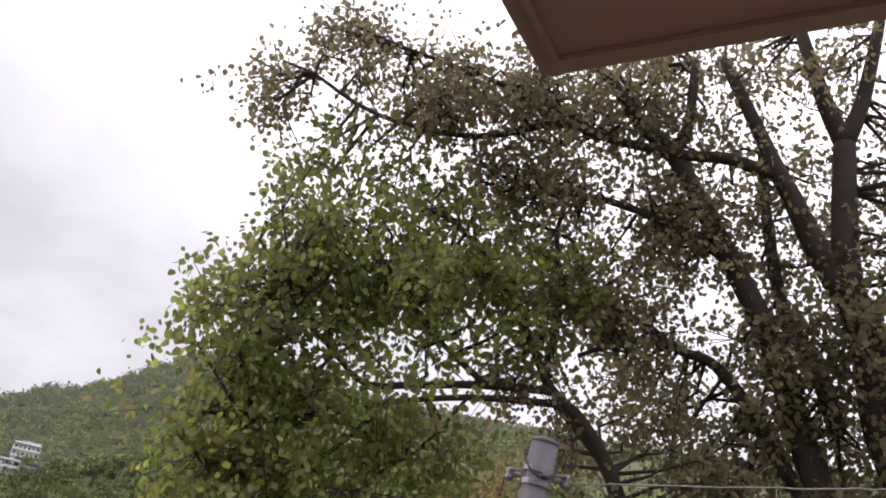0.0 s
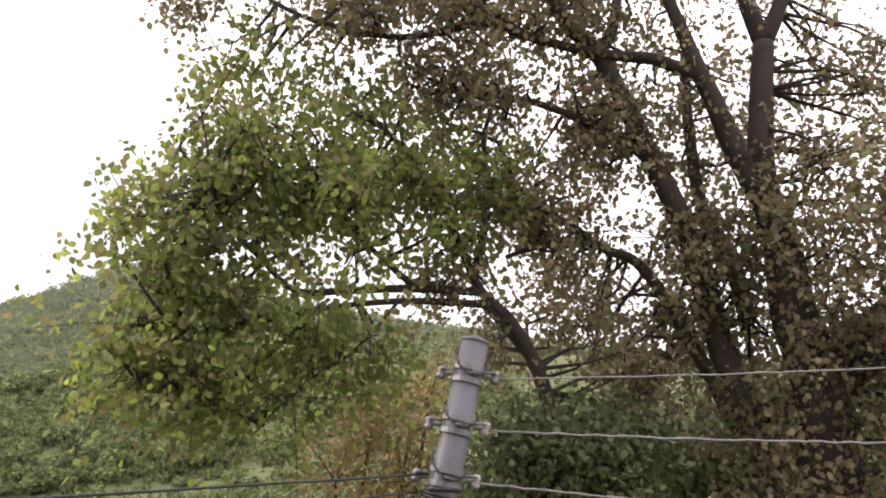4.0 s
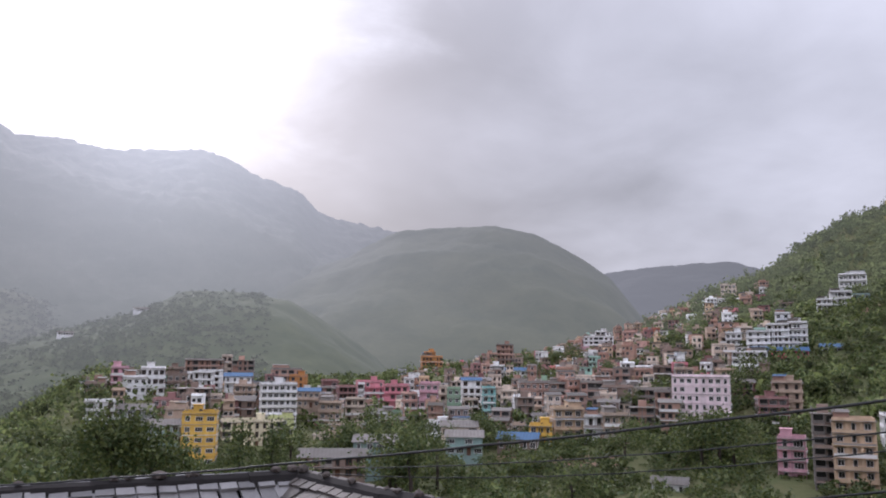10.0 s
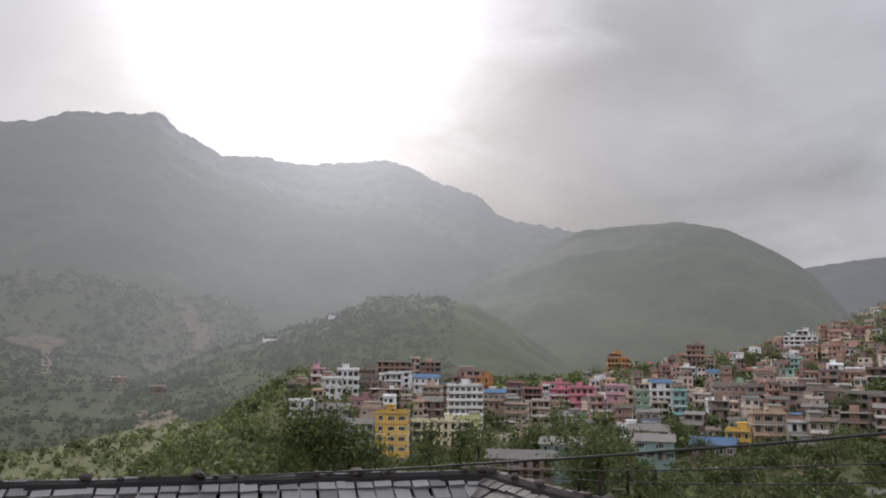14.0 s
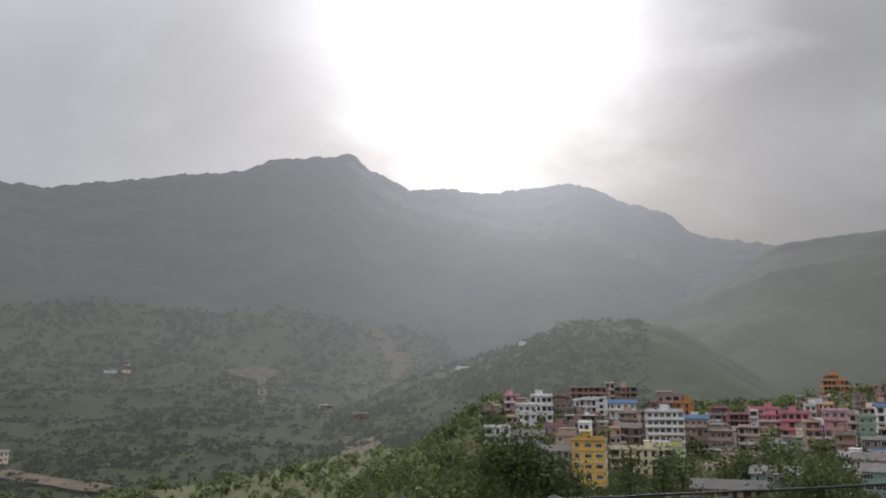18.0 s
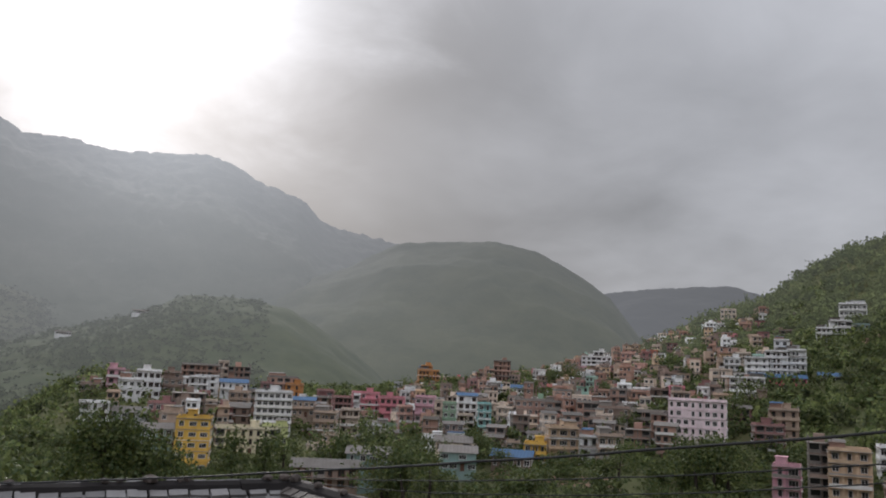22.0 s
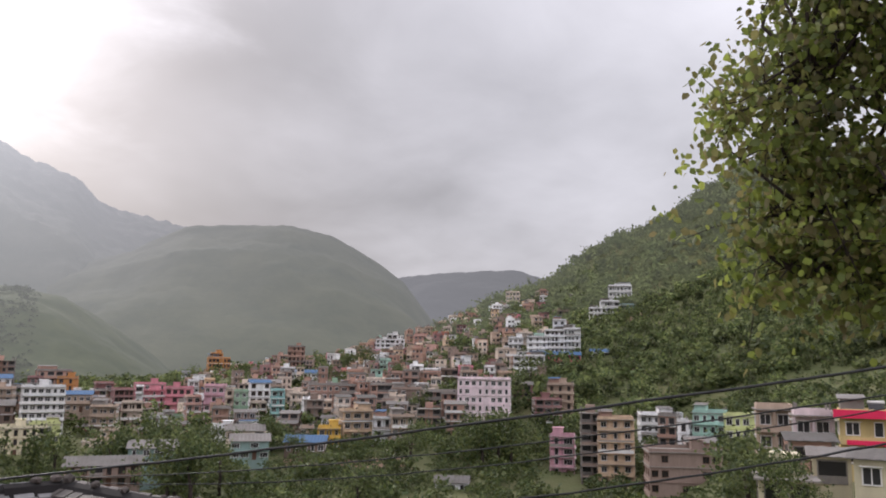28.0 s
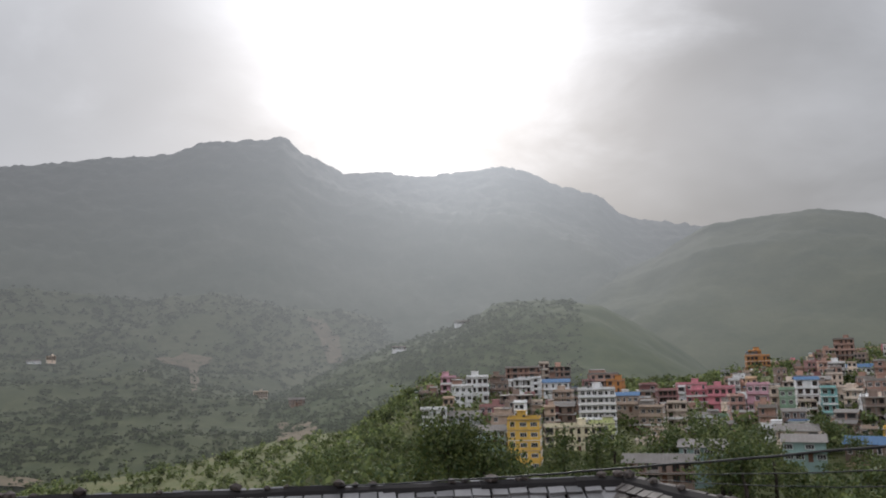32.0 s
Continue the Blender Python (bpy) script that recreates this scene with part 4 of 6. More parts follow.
def fill_town():
    """The close-packed rest of the town between and behind the houses above."""
    rnd = random.Random(11)
    colours = ["brick"] * 12 + ["brown"] * 8 + ["tan"] * 4 + ["maroon"] * 3 + ["white"] * 6 + ["cream"] * 5 + ["grey", "grey", "green", "peach", "rose"]
    made = 0
    for _ in range(9000):
        az, r = rnd.uniform(-16, 33), rnd.uniform(268, 420)
        if az < -1 and r > 425 or az < 5 and r > 500 or r > 560 and az < 10 or az > 26 and r < 300 or az > 22 and r < 275 or az > 30 and (r < 480 or rnd.random() < 0.7):
            continue
        x, y = r * math.sin(radians(az)), r * math.cos(radians(az))
        w, n = rnd.uniform(4.2, 8.6), rnd.choice((1, 2, 2, 3, 3, 4, 4))
        if any((x - fx) ** 2 + (y - fy) ** 2 < (fr + w * 0.28) ** 2 for fx, fy, fr in FOOT):
            continue
        if -10 < az < 7.5 and r < 300:
            continue
        while n > 1 and too_high(az, r, float(ground_z(x, y)) + n * 2.95 + 1.2):
            n -= 1
        if too_high(az, r, float(ground_z(x, y)) + n * 2.95 + 0.6):
            continue
        house(x, y, float(ground_z(x, y)) + n * 2.95 - 0.5, w, n, 2.95, rnd.choice(colours), rnd.choice(("flat", "flat", "flat", "open", "balcony", "tin", "tin", "flat", "flat")))
        made += 1
        if made >= 130:
            break


def far_town():
    """The small crowded houses at the back of the town, past counting."""
    rnd = random.Random(23)
    colours = ["brick"] * 12 + ["brown"] * 7 + ["tan"] * 4 + ["maroon"] * 2 + ["white"] * 7 + ["cream"] * 5 + ["rose", "salmon", "grey", "mint", "peach", "peach"]
    names = sorted(set(colours))
    mats = [WALL[c] for c in names] + [GLASS_OR_SHADE, FRAME_WHITE, CONCRETE, TIN, TIN_BLUE]
    G = len(names)
    s, spots = Shape(), list(FOOT)
    made = 0
    for _ in range(30000):
        az, r = rnd.uniform(*((-16, 31.5) if rnd.random() < 0.6 else (16, 30))), rnd.uniform(300, 690)
        if az < -1 and r > 425 or az < 5 and r > 500 or r > 560 and az < 10 or az > 26 and r < 330 or az > 30 and (r < 400 or rnd.random() < 0.5):
            continue
        x, y = r * math.sin(radians(az)), r * math.cos(radians(az))
        w, n, h = rnd.uniform(3.6, 7.0), rnd.choice((1, 2, 2, 3, 3, 4)), rnd.uniform(2.6, 3.0)
        if any((x - fx) ** 2 + (y - fy) ** 2 < (fr + w * 0.18) ** 2 for fx, fy, fr in spots):
            continue
        while n > 1 and too_high(az, r, float(ground_z(x, y)) + n * h + 1.0):
            n -= 1
        if too_high(az, r, float(ground_z(x, y)) + n * h) or az > 30 and rnd.random() < 0.6:
            continue
        spots.append((x, y, w * 0.5))
        d, c = w * rnd.uniform(0.7, 1.1), names.index(rnd.choice(colours))
        k, H = len(s.v), n * h + 2.0
        s.box(-w / 2, w / 2, -d / 2, d / 2, 0, H, c)
        for q in range(n):
            z = 2.0 + q * h
            s.box(-w / 2 - 0.3, w / 2 + 0.3, -d / 2 - rnd.choice((0.3, 0.9, 1.2)), d / 2 + 0.3, z + h - 0.15, z + h + 0.02, rnd.choice((c, G + 2)))
            m = max(2, round(w / 2.2))
            for i in range(m):
                if rnd.random() < 0.15:
                    continue
                xx, a, b = (i + 0.5) / m * w - w / 2, rnd.uniform(0.42, 0.75), rnd.uniform(0.5, 0.8)
                s.box(xx - a - 0.13, xx + a + 0.13, -d / 2 - 0.10, -d / 2 + 0.02, z + 1.35 - b - 0.13, z + 1.35 + b + 0.13, rnd.choice((G + 1, c, G + 2)))
                s.box(xx - a, xx + a, -d / 2 - 0.13, -d / 2, z + 1.35 - b, z + 1.35 + b, G)
        top = rnd.random()
        if top < 0.3:
            s.box(-w / 2 - 0.4, w / 2 + 0.4, -d / 2 - 0.5, d / 2 + 0.4, H + 0.25, H + 0.36, G + 3 if rnd.random() < 0.85 else G + 4)
        else:
            s.box(-w / 2, w / 2, -d / 2, -d / 2 + 0.12, H + 0.02, H + 0.75, c)
            s.box(-w / 2, -w / 2 + 0.12, -d / 2, d / 2, H + 0.02, H + 0.75, c)
            s.box(w / 2 - 0.12, w / 2, -d / 2, d / 2, H + 0.02, H + 0.75, c)
            if top < 0.7:
                xx = rnd.uniform(-w / 2, w / 2 - 2)
                s.box(xx, xx + 2.0, -0.5, d / 2, H, H + 2.2, rnd.choice((c, G + 2)))
                s.box(xx - 0.2, xx + 2.2, -0.8, d / 2 + 0.2, H + 2.2, H + 2.32, rnd.choice((G + 2, G + 3)))
        M = pose(x, y, float(ground_z(x, y)) - 2.6, 0, 0, math.degrees(math.atan2(-x, y)) + rnd.uniform(-22, 22))
        for i in range(k, len(s.v)):
            s.v[i] = tuple(M @ Vector(s.v[i]))
        FOOT.append((x, y, w * 0.5))
        made += 1
        if made >= 420:
            break
    ob = new("far_town_houses", s.done("far_town_houses", mats))
    tagged(ob, "crowded small brick and painted houses at the back of the town", "houses", kind="stuff")


fill_town()
far_town()
FOOT.extend([(78, 186, 9), (72, 172, 9), (66, 158, 8), (59, 142, 8), (52, 124, 7), (46, 110, 6), (118, 195, 8), (112, 185, 8)])


# ---- the slate roof below the terrace ----
def slate_house():
    ob = new("slate_roofed_house")
    tagged(ob, "low angled house with a wet slate roof and ridge stones", "house")
    rnd = random.Random(4)
    C = Vector((-0.35, 9.99, 5.65))
    fall, half = 0.58, 4.8
    up1 = Vector((0, 0, 1))
    wings = []
    for along, inner, length in ((Vector((-0.945, -0.326, 0)), Vector((0.326, -0.945, 0)), 13.0), (Vector((0.53, -0.848, 0)), Vector((-0.848, -0.53, 0)), 7.6)):
        wings.append((along.normalized(), inner.normalized(), length))
    lean = 0.796
    for along, inner, length in wings:
        E = C + along * length

        def at(u, v, lift=0.0, side=1):
            """A point u metres along the ridge and v metres in plan down its slope."""
            return C + along * u + inner * v * side + up1 * (lift - v * fall)

        # boarding under the slates, inner and outer slope
        v = [at(0, 0, -0.06), at(length, 0, -0.06), at(length, half, -0.06), at(lean * half, half, -0.06), at(length, half, -0.06, -1), at(-lean * half, half, -0.06, -1)]
        k = len(v)
        v += [p - up1 * 0.12 for p in v]
        part("roof_boarding", mesh("roof_boarding", v, [(0, 3, 2, 1), (0, 1, 4, 5), (6, 7, 8, 9), (6, 11, 10, 7), (2, 3, 9, 8), (4, 10, 11, 5), (1, 2, 8, 7), (1, 7, 10, 4), (0, 6, 9, 3), (0, 5, 11, 6)], [SLATE_CAP]), ob)
        q = [at(lean * half - 0.3, half - 0.7), at(length - 0.4, half - 0.7), at(length - 0.4, half - 0.7, 0, -1), at(-lean * half + 0.6, half - 0.7, 0, -1)]
        top = C.z - (half - 0.7) * fall - 0.22
        part("wall", mesh("wall", [(p.x, p.y, -1.2) for p in q] + [(p.x, p.y, top) for p in q], BOX_FACES, [WALL["tan"]]), ob)
        g = [at(length - 0.4, half - 0.7, -0.2), at(length - 0.4, half - 0.7, -0.2, -1), at(length - 0.4, 0, -0.25)]
        g = [Vector((p.x, p.y, min(p.z, top + 0.0) if i < 2 else p.z)) for i, p in enumerate(g)]
        g += [p - along * 0.25 for p in g]
        part("gable", mesh("gable", g, [(0, 1, 2), (3, 5, 4), (0, 3, 4, 1), (1, 4, 5, 2), (2, 5, 3, 0)], [WALL["tan"]]), ob)
    # slates of a few sizes, laid course over course
    kinds = []
    for i in range(6):
        W, L, T = 0.190 + 0.01 * (i % 3), 0.32, 0.030 + 0.005 * (i % 2)
        c = [rnd.uniform(-0.012, 0.012) for _ in range(4)]
        v = [(-W / 2, c[0], 0), (W / 2, c[1], 0), (W / 2, L, 0), (-W / 2, L, 0), (-W / 2 + 0.005, c[0] + 0.006, T), (W / 2 - 0.006, c[1] + 0.005, T + 0.002), (W / 2 - 0.004, L, T), (-W / 2 + 0.004, L, T)]
        kinds.append((v, mesh("slate", v, BOX_FACES, [SLATE]), mesh("slate", v, BOX_FACES, [SLATE_OLD])))
    rest = Shape()
    pitch = math.sqrt(1 + fall * fall)
    step = 0.232 / pitch
    for wing, (along, inner, length) in enumerate(wings):
        count = 0
        up = (-inner + up1 * fall).normalized()
        right = -along if wing == 0 else along
        right = right if right.cross(up).z > 0 else -right
        frame_m = Matrix((right, up, right.cross(up))).transposed().to_4x4()
        for k in range(int(half / step)):
            v0 = (k + 1) * step
            u = lean * v0 - 0.22 + (0.14 if k % 2 else 0.0) + rnd.uniform(-0.03, 0.05)
            wob = rnd.uniform(-0.008, 0.008)
            while u < length - 0.1:
                vs, *both = kinds[rnd.randrange(6)]
                me, slim = both[wing], (1.0, 0.9)[wing]
                o = C + along * u + inner * v0 + up1 * (-v0 * fall + 0.012)
                m = Matrix.Translation(o + up * wob) @ frame_m @ pose(rnd.uniform(-0.01, 0.01), rnd.uniform(-0.014, 0.014), 0.012, rnd.uniform(-7.4, -5.2), rnd.uniform(-1.2, 1.2), rnd.uniform(-2.6, 2.6)) @ Matrix.Diagonal((slim, 1, 1, 1))
                if count < 150 and k < 9 and u < 7.5:
                    part("slate", me, ob).matrix_local = m
                    count += 1
                else:
                    rest.solid([tuple(m @ Vector(p)) for p in vs], BOX_FACES, wing)
                u += 0.216 * slim + rnd.uniform(-0.012, 0.012)
    part("slate_field", rest.done("slate_field", [SLATE_FIELD, SLATE_OLD_FIELD]), ob)["kind"] = "stuff"
    # ridge caps of dark slabs, and the loose stones that weigh them down
    for wing, (along, inner, length) in enumerate(wings):
        k = int(length / 0.55)
        for i in range(k):
            a, b = C + along * (length * i / k), C + along * (length * (i + 1.08) / k)
            ww, hh = 0.15 + rnd.uniform(-0.02, 0.03), 0.05 + rnd.uniform(-0.01, 0.02)
            pts = []
            for c in (a, b):
                lift = up1 * rnd.uniform(-0.005, 0.02)
                pts += [c - inner * ww - up1 * ww * fall * 0.85 + lift, c + inner * ww - up1 * ww * fall * 0.85 + lift, c + inner * ww * 0.55 + up1 * hh * 0.3 + lift, c + up1 * hh + lift, c - inner * ww * 0.55 + up1 * hh * 0.3 + lift]
            part("ridge_cap", mesh("ridge_cap", pts, [(0, 1, 2, 3, 4), (9, 8, 7, 6, 5), (0, 5, 6, 1), (1, 6, 7, 2), (2, 7, 8, 3), (3, 8, 9, 4), (4, 9, 5, 0)], [SLATE_CAP]), ob)
        t = 0.1
        while t < length - 0.3:
            p = C + along * t
            sz = rnd.uniform(0.035, 0.085)
            vs, fs = rock(rnd, sz)
            st = new("ridge_stone", mesh("ridge_stone", vs, fs, [STONE]))
            st.matrix_world = pose(p.x + rnd.uniform(-0.03, 0.03), p.y, p.z + sz * 0.5 + 0.045, 0, 0, rnd.uniform(0, 180))
            tagged(st, "rough brown stone weighing down the slate roof ridge", "stone", group="stones on the roof ridge")
            t += (0.62 if wing == 0 else 0.36) * (rnd.uniform(0.2, 0.5) if rnd.random() < 0.4 else rnd.uniform(0.7, 1.7))


def rock(rnd, size):
    bm = bmesh.new()
    bmesh.ops.create_icosphere(bm, subdivisions=1, radius=size)
    for v in bm.verts:
        v.co *= rnd.uniform(0.75, 1.2)
        v.co.z *= 0.75
        v.co.x *= 1.25
    vs = [tuple(v.co) for v in bm.verts]
    fs = [tuple(v.index for v in f.verts) for f in bm.faces]
    bm.free()
    return vs, fs


slate_house()


# ---- the terrace house behind the camera ----
def terrace_house():
    ob = new("terrace_house")
    tagged(ob, "house with a pinkish brown roof slab over its terrace", "house")
    s = Shape().box(-7, 2.2, -7, 1.0, 8.9, 9.05)
    slab = part("roof_slab", s.done("roof_slab", [SOFFIT]), ob, "pinkish brown painted concrete roof slab")
    part("drip_edge", Shape().box(-7, 2.12, 0.90, 0.93, 8.875, 8.897).box(2.10, 2.13, -7, 0.90, 8.875, 8.897).done("drip_edge", [SOFFIT]), slab)
    part("terrace_floor", Shape().box(-7, 2.2, -7, 0.9, 5.2, 5.35).done("terrace_floor", [CONCRETE]), ob)
    part("wall", Shape().box(-7, 2.0, -7, -1.6, -0.6, 5.198).box(-7, 2.0, -7, -1.6, 5.352, 8.898).done("wall", [WALL["cream"]]), ob)
    for xx in (-5.8, -1.2, 1.9):
        part("column", Shape().box(xx - 0.15, xx + 0.15, 0.4, 0.7, -0.6, 5.198).done("column", [WALL["cream"]]), ob)


terrace_house()


# ---- pole and cables ----
def sphere(az, el, r):
    """A point by its heading, its angle over the terrace's eye level and its distance in plan."""
    a = radians(az)
    return Vector((r * math.sin(a), r * math.cos(a), 7 + r * math.tan(radians(el))))


POLE_TOP, POLE_LOW = sphere(69.15, 12.5, 6.2), sphere(67.55, -1.2, 6.2)
POLE_AXIS = (POLE_TOP - POLE_LOW).normalized()
POLE_FOOT = POLE_TOP - POLE_AXIS * ((POLE_TOP.z + 1.3) / POLE_AXIS.z)


def pole_at(el):
    t = (el - (-1.2)) / (12.5 + 1.2)
    z = 7 + 6.2 * math.tan(radians(el))
    return POLE_TOP - POLE_AXIS * ((POLE_TOP.z - z) / POLE_AXIS.z)


def utility_pole():
    ob = new("utility_pole")
    tagged(ob, "leaning grey steel utility pole with clamps and coiled black cable", "utility pole")
    H = (POLE_TOP - POLE_FOOT).length
    pts = [POLE_FOOT + POLE_AXIS * H * t for t in (0, 0.3, 0.6, 0.85, 1.0)]
    part("pole", Shape().tube(pts, [0.165, 0.152, 0.136, 0.120, 0.108], 20).done("pole", [STEEL], True), ob)
    p = POLE_TOP
    part("cap", Shape().tube([p, p + POLE_AXIS * 0.03, p + POLE_AXIS * 0.05], [0.112, 0.11, 0.05], 20).done("cap", [STEEL], True), ob)
    rnd = random.Random(5)
    side = Vector((math.cos(radians(69)), -math.sin(radians(69)), 0))
    toward = Vector((-math.sin(radians(69)), -math.cos(radians(69)), 0))
    for el, rad in ((10.2, 0.112), (6.6, 0.118), (3.0, 0.125)):
        c = pole_at(el)
        for dz in (-0.05, 0.05):
            q = c + POLE_AXIS * dz
            part("clamp_band", Shape().tube([q - POLE_AXIS * 0.02, q + POLE_AXIS * 0.02], [rad + 0.012] * 2, 20).done("clamp_band", [CLAMP]), ob)
        for sgn in (-1, 1):
            a, b = c + side * sgn * (rad + 0.01), c + side * sgn * (rad + 0.10)
            arm = part("bracket", Shape().tube([a, b], [0.018, 0.018], 8).tube([a + toward * 0.05 + POLE_AXIS * 0.03, b + toward * 0.05 + POLE_AXIS * 0.03], [0.010, 0.010], 6).done("bracket", [CLAMP]), ob)
            pz = b + POLE_AXIS * 0.0
            part("insulator", Shape().tube([pz - POLE_AXIS * 0.05, pz - POLE_AXIS * 0.02, pz, pz + POLE_AXIS * 0.02, pz + POLE_AXIS * 0.05], [0.028, 0.036, 0.022, 0.036, 0.024], 12).done("insulator", [PORCELAIN if rnd.random() < 0.6 else CLAMP], True), arm)
        for k in range(3):
            a = c + toward * (rad + 0.02) + side * rnd.uniform(-0.08, 0.08)
            part("bolt", Shape().tube([a - toward * 0.02, a + toward * 0.05], [0.011, 0.011], 6).done("bolt", [CLAMP]), ob)
        # short loops of tie wire
        pts = [c + side * (rad + 0.02) * math.cos(t) + toward * (rad + 0.02) * math.sin(t) + POLE_AXIS * (0.08 - 0.10 * math.sin(t * 1.3)) for t in np.linspace(-0.3, 3.6, 14)]
        part("tie_wire", Shape().tube(pts, [0.008] * 14, 6).done("tie_wire", [CABLE]), ob)
    # black cable wound round the pole below the lowest clamp
    for k in range(9):
        c = pole_at(2.2 - k * 0.42)
        n = 25
        tilt = rnd.uniform(-0.05, 0.05)
        pts = [c + side * (0.135) * math.cos(t) + toward * 0.135 * math.sin(t) + POLE_AXIS * (tilt * math.cos(t) + 0.006 * rnd.uniform(-1, 1)) for t in np.linspace(0, 2 * math.pi, n)]
        part("cable_coil", Shape().tube(pts, [0.013] * n, 6).done("cable_coil", [CABLE], True), ob)


utility_pole()


def cable(name, a, b, sag, radius, material, label, wave=0.0, steps=40):
    a, b = Vector(a), Vector(b)
    rnd = random.Random(len(bpy.data.objects))
    pts = []
    for i in range(steps + 1):
        t = i / steps
        p = a.lerp(b, t) + Vector((0, 0, -4 * sag * t * (1 - t)))
        if 0 < i < steps:
            p += Vector((0, 0, rnd.uniform(-wave, wave)))
        pts.append(p)
    ob = new(name, Shape().tube(pts, [radius] * len(pts), 8).done(name, [material], True))
    return tagged(ob, label, "cable", group="overhead cables")


RIDGE_TIE = Vector((-0.945, -0.326, 0))
R0 = Vector((-0.35, 9.99, 5.65))
pl = pole_at(3.2) - Vector((math.cos(radians(69)), -math.sin(radians(69)), 0)) * 0.14
cable("overhead_cable", pl, R0 + RIDGE_TIE * 3.4 + Vector((0, 0, 0.06)), 0.10, 0.0092, CABLE, "black overhead power cable strung from the leaning pole", 0.004)
pl = pole_at(2.0) - Vector((math.cos(radians(69)), -math.sin(radians(69)), 0)) * 0.14
cable("overhead_cable", pl, R0 + Vector((0.12, -0.1, 0.10)), 0.16, 0.0058, CABLE, "thin black overhead cable strung from the leaning pole", 0.004)
cable("overhead_cable", pl + Vector((0, 0, -0.03)), R0 + Vector((0.30, -0.45, 0.08)), 0.24, 0.0052, CABLE, "thin slack black overhead cable from the leaning pole", 0.004)
pl = pole_at(0.2) - Vector((math.cos(radians(69)), -math.sin(radians(69)), 0)) * 0.14
cable("overhead_cable", pl, Vector((1.55, 6.95, 5.74)), 0.14, 0.0078, CABLE, "black service cable sagging down to the slate roof", 0.004)
for el0, el1, rr in ((10.1, 12.0, 0.0065), (6.5, 7.2, 0.008), (2.9, 2.6, 0.009)):
    a = pole_at(el0) + Vector((math.cos(radians(69)), -math.sin(radians(69)), 0)) * 0.2
    cable("bare_line", a, sphere(118, el1 + 1.0, 7.6), 0.06, rr, CABLE_GREY, "pale twisted aluminium line running on from the pole", 0.006, 60)


# ---- trees ----
def leaves(centres, per, spread, size, seed, droop=0.6, broad=0.36):
    """Folded six-sided leaves in loose tufts round the centres."""
    g = np.random.default_rng(seed)
    n = len(centres) * per
    c = np.repeat(np.asarray(centres, float), per, axis=0) + g.normal(0, 1, (n, 3)) * spread
    d = g.normal(0, 1, (n, 3)) + np.array([0, 0, -droop * 1.6])
    d /= np.linalg.norm(d, axis=1)[:, None]
    s = np.cross(d, g.normal(0, 1, (n, 3)))
    s /= np.linalg.norm(s, axis=1)[:, None]
    u = np.cross(s, d)
    L = (size * g.uniform(0.6, 1.25, n))[:, None]
    Wd = L * broad
    V = np.stack([c, c + d * L * 0.3 + s * Wd + u * L * 0.10, c + d * L * 0.72 + s * Wd * 0.75 + u * L * 0.06, c + d * L, c + d * L * 0.72 - s * Wd * 0.75 + u * L * 0.06, c + d * L * 0.3 - s * Wd + u * L * 0.10], 1).reshape(-1, 3)
    b = (np.arange(n) * 6)[:, None]
    F = np.concatenate([b + np.array([[0, 1, 2, 3]]), b + np.array([[0, 3, 4, 5]])])
    return V, F


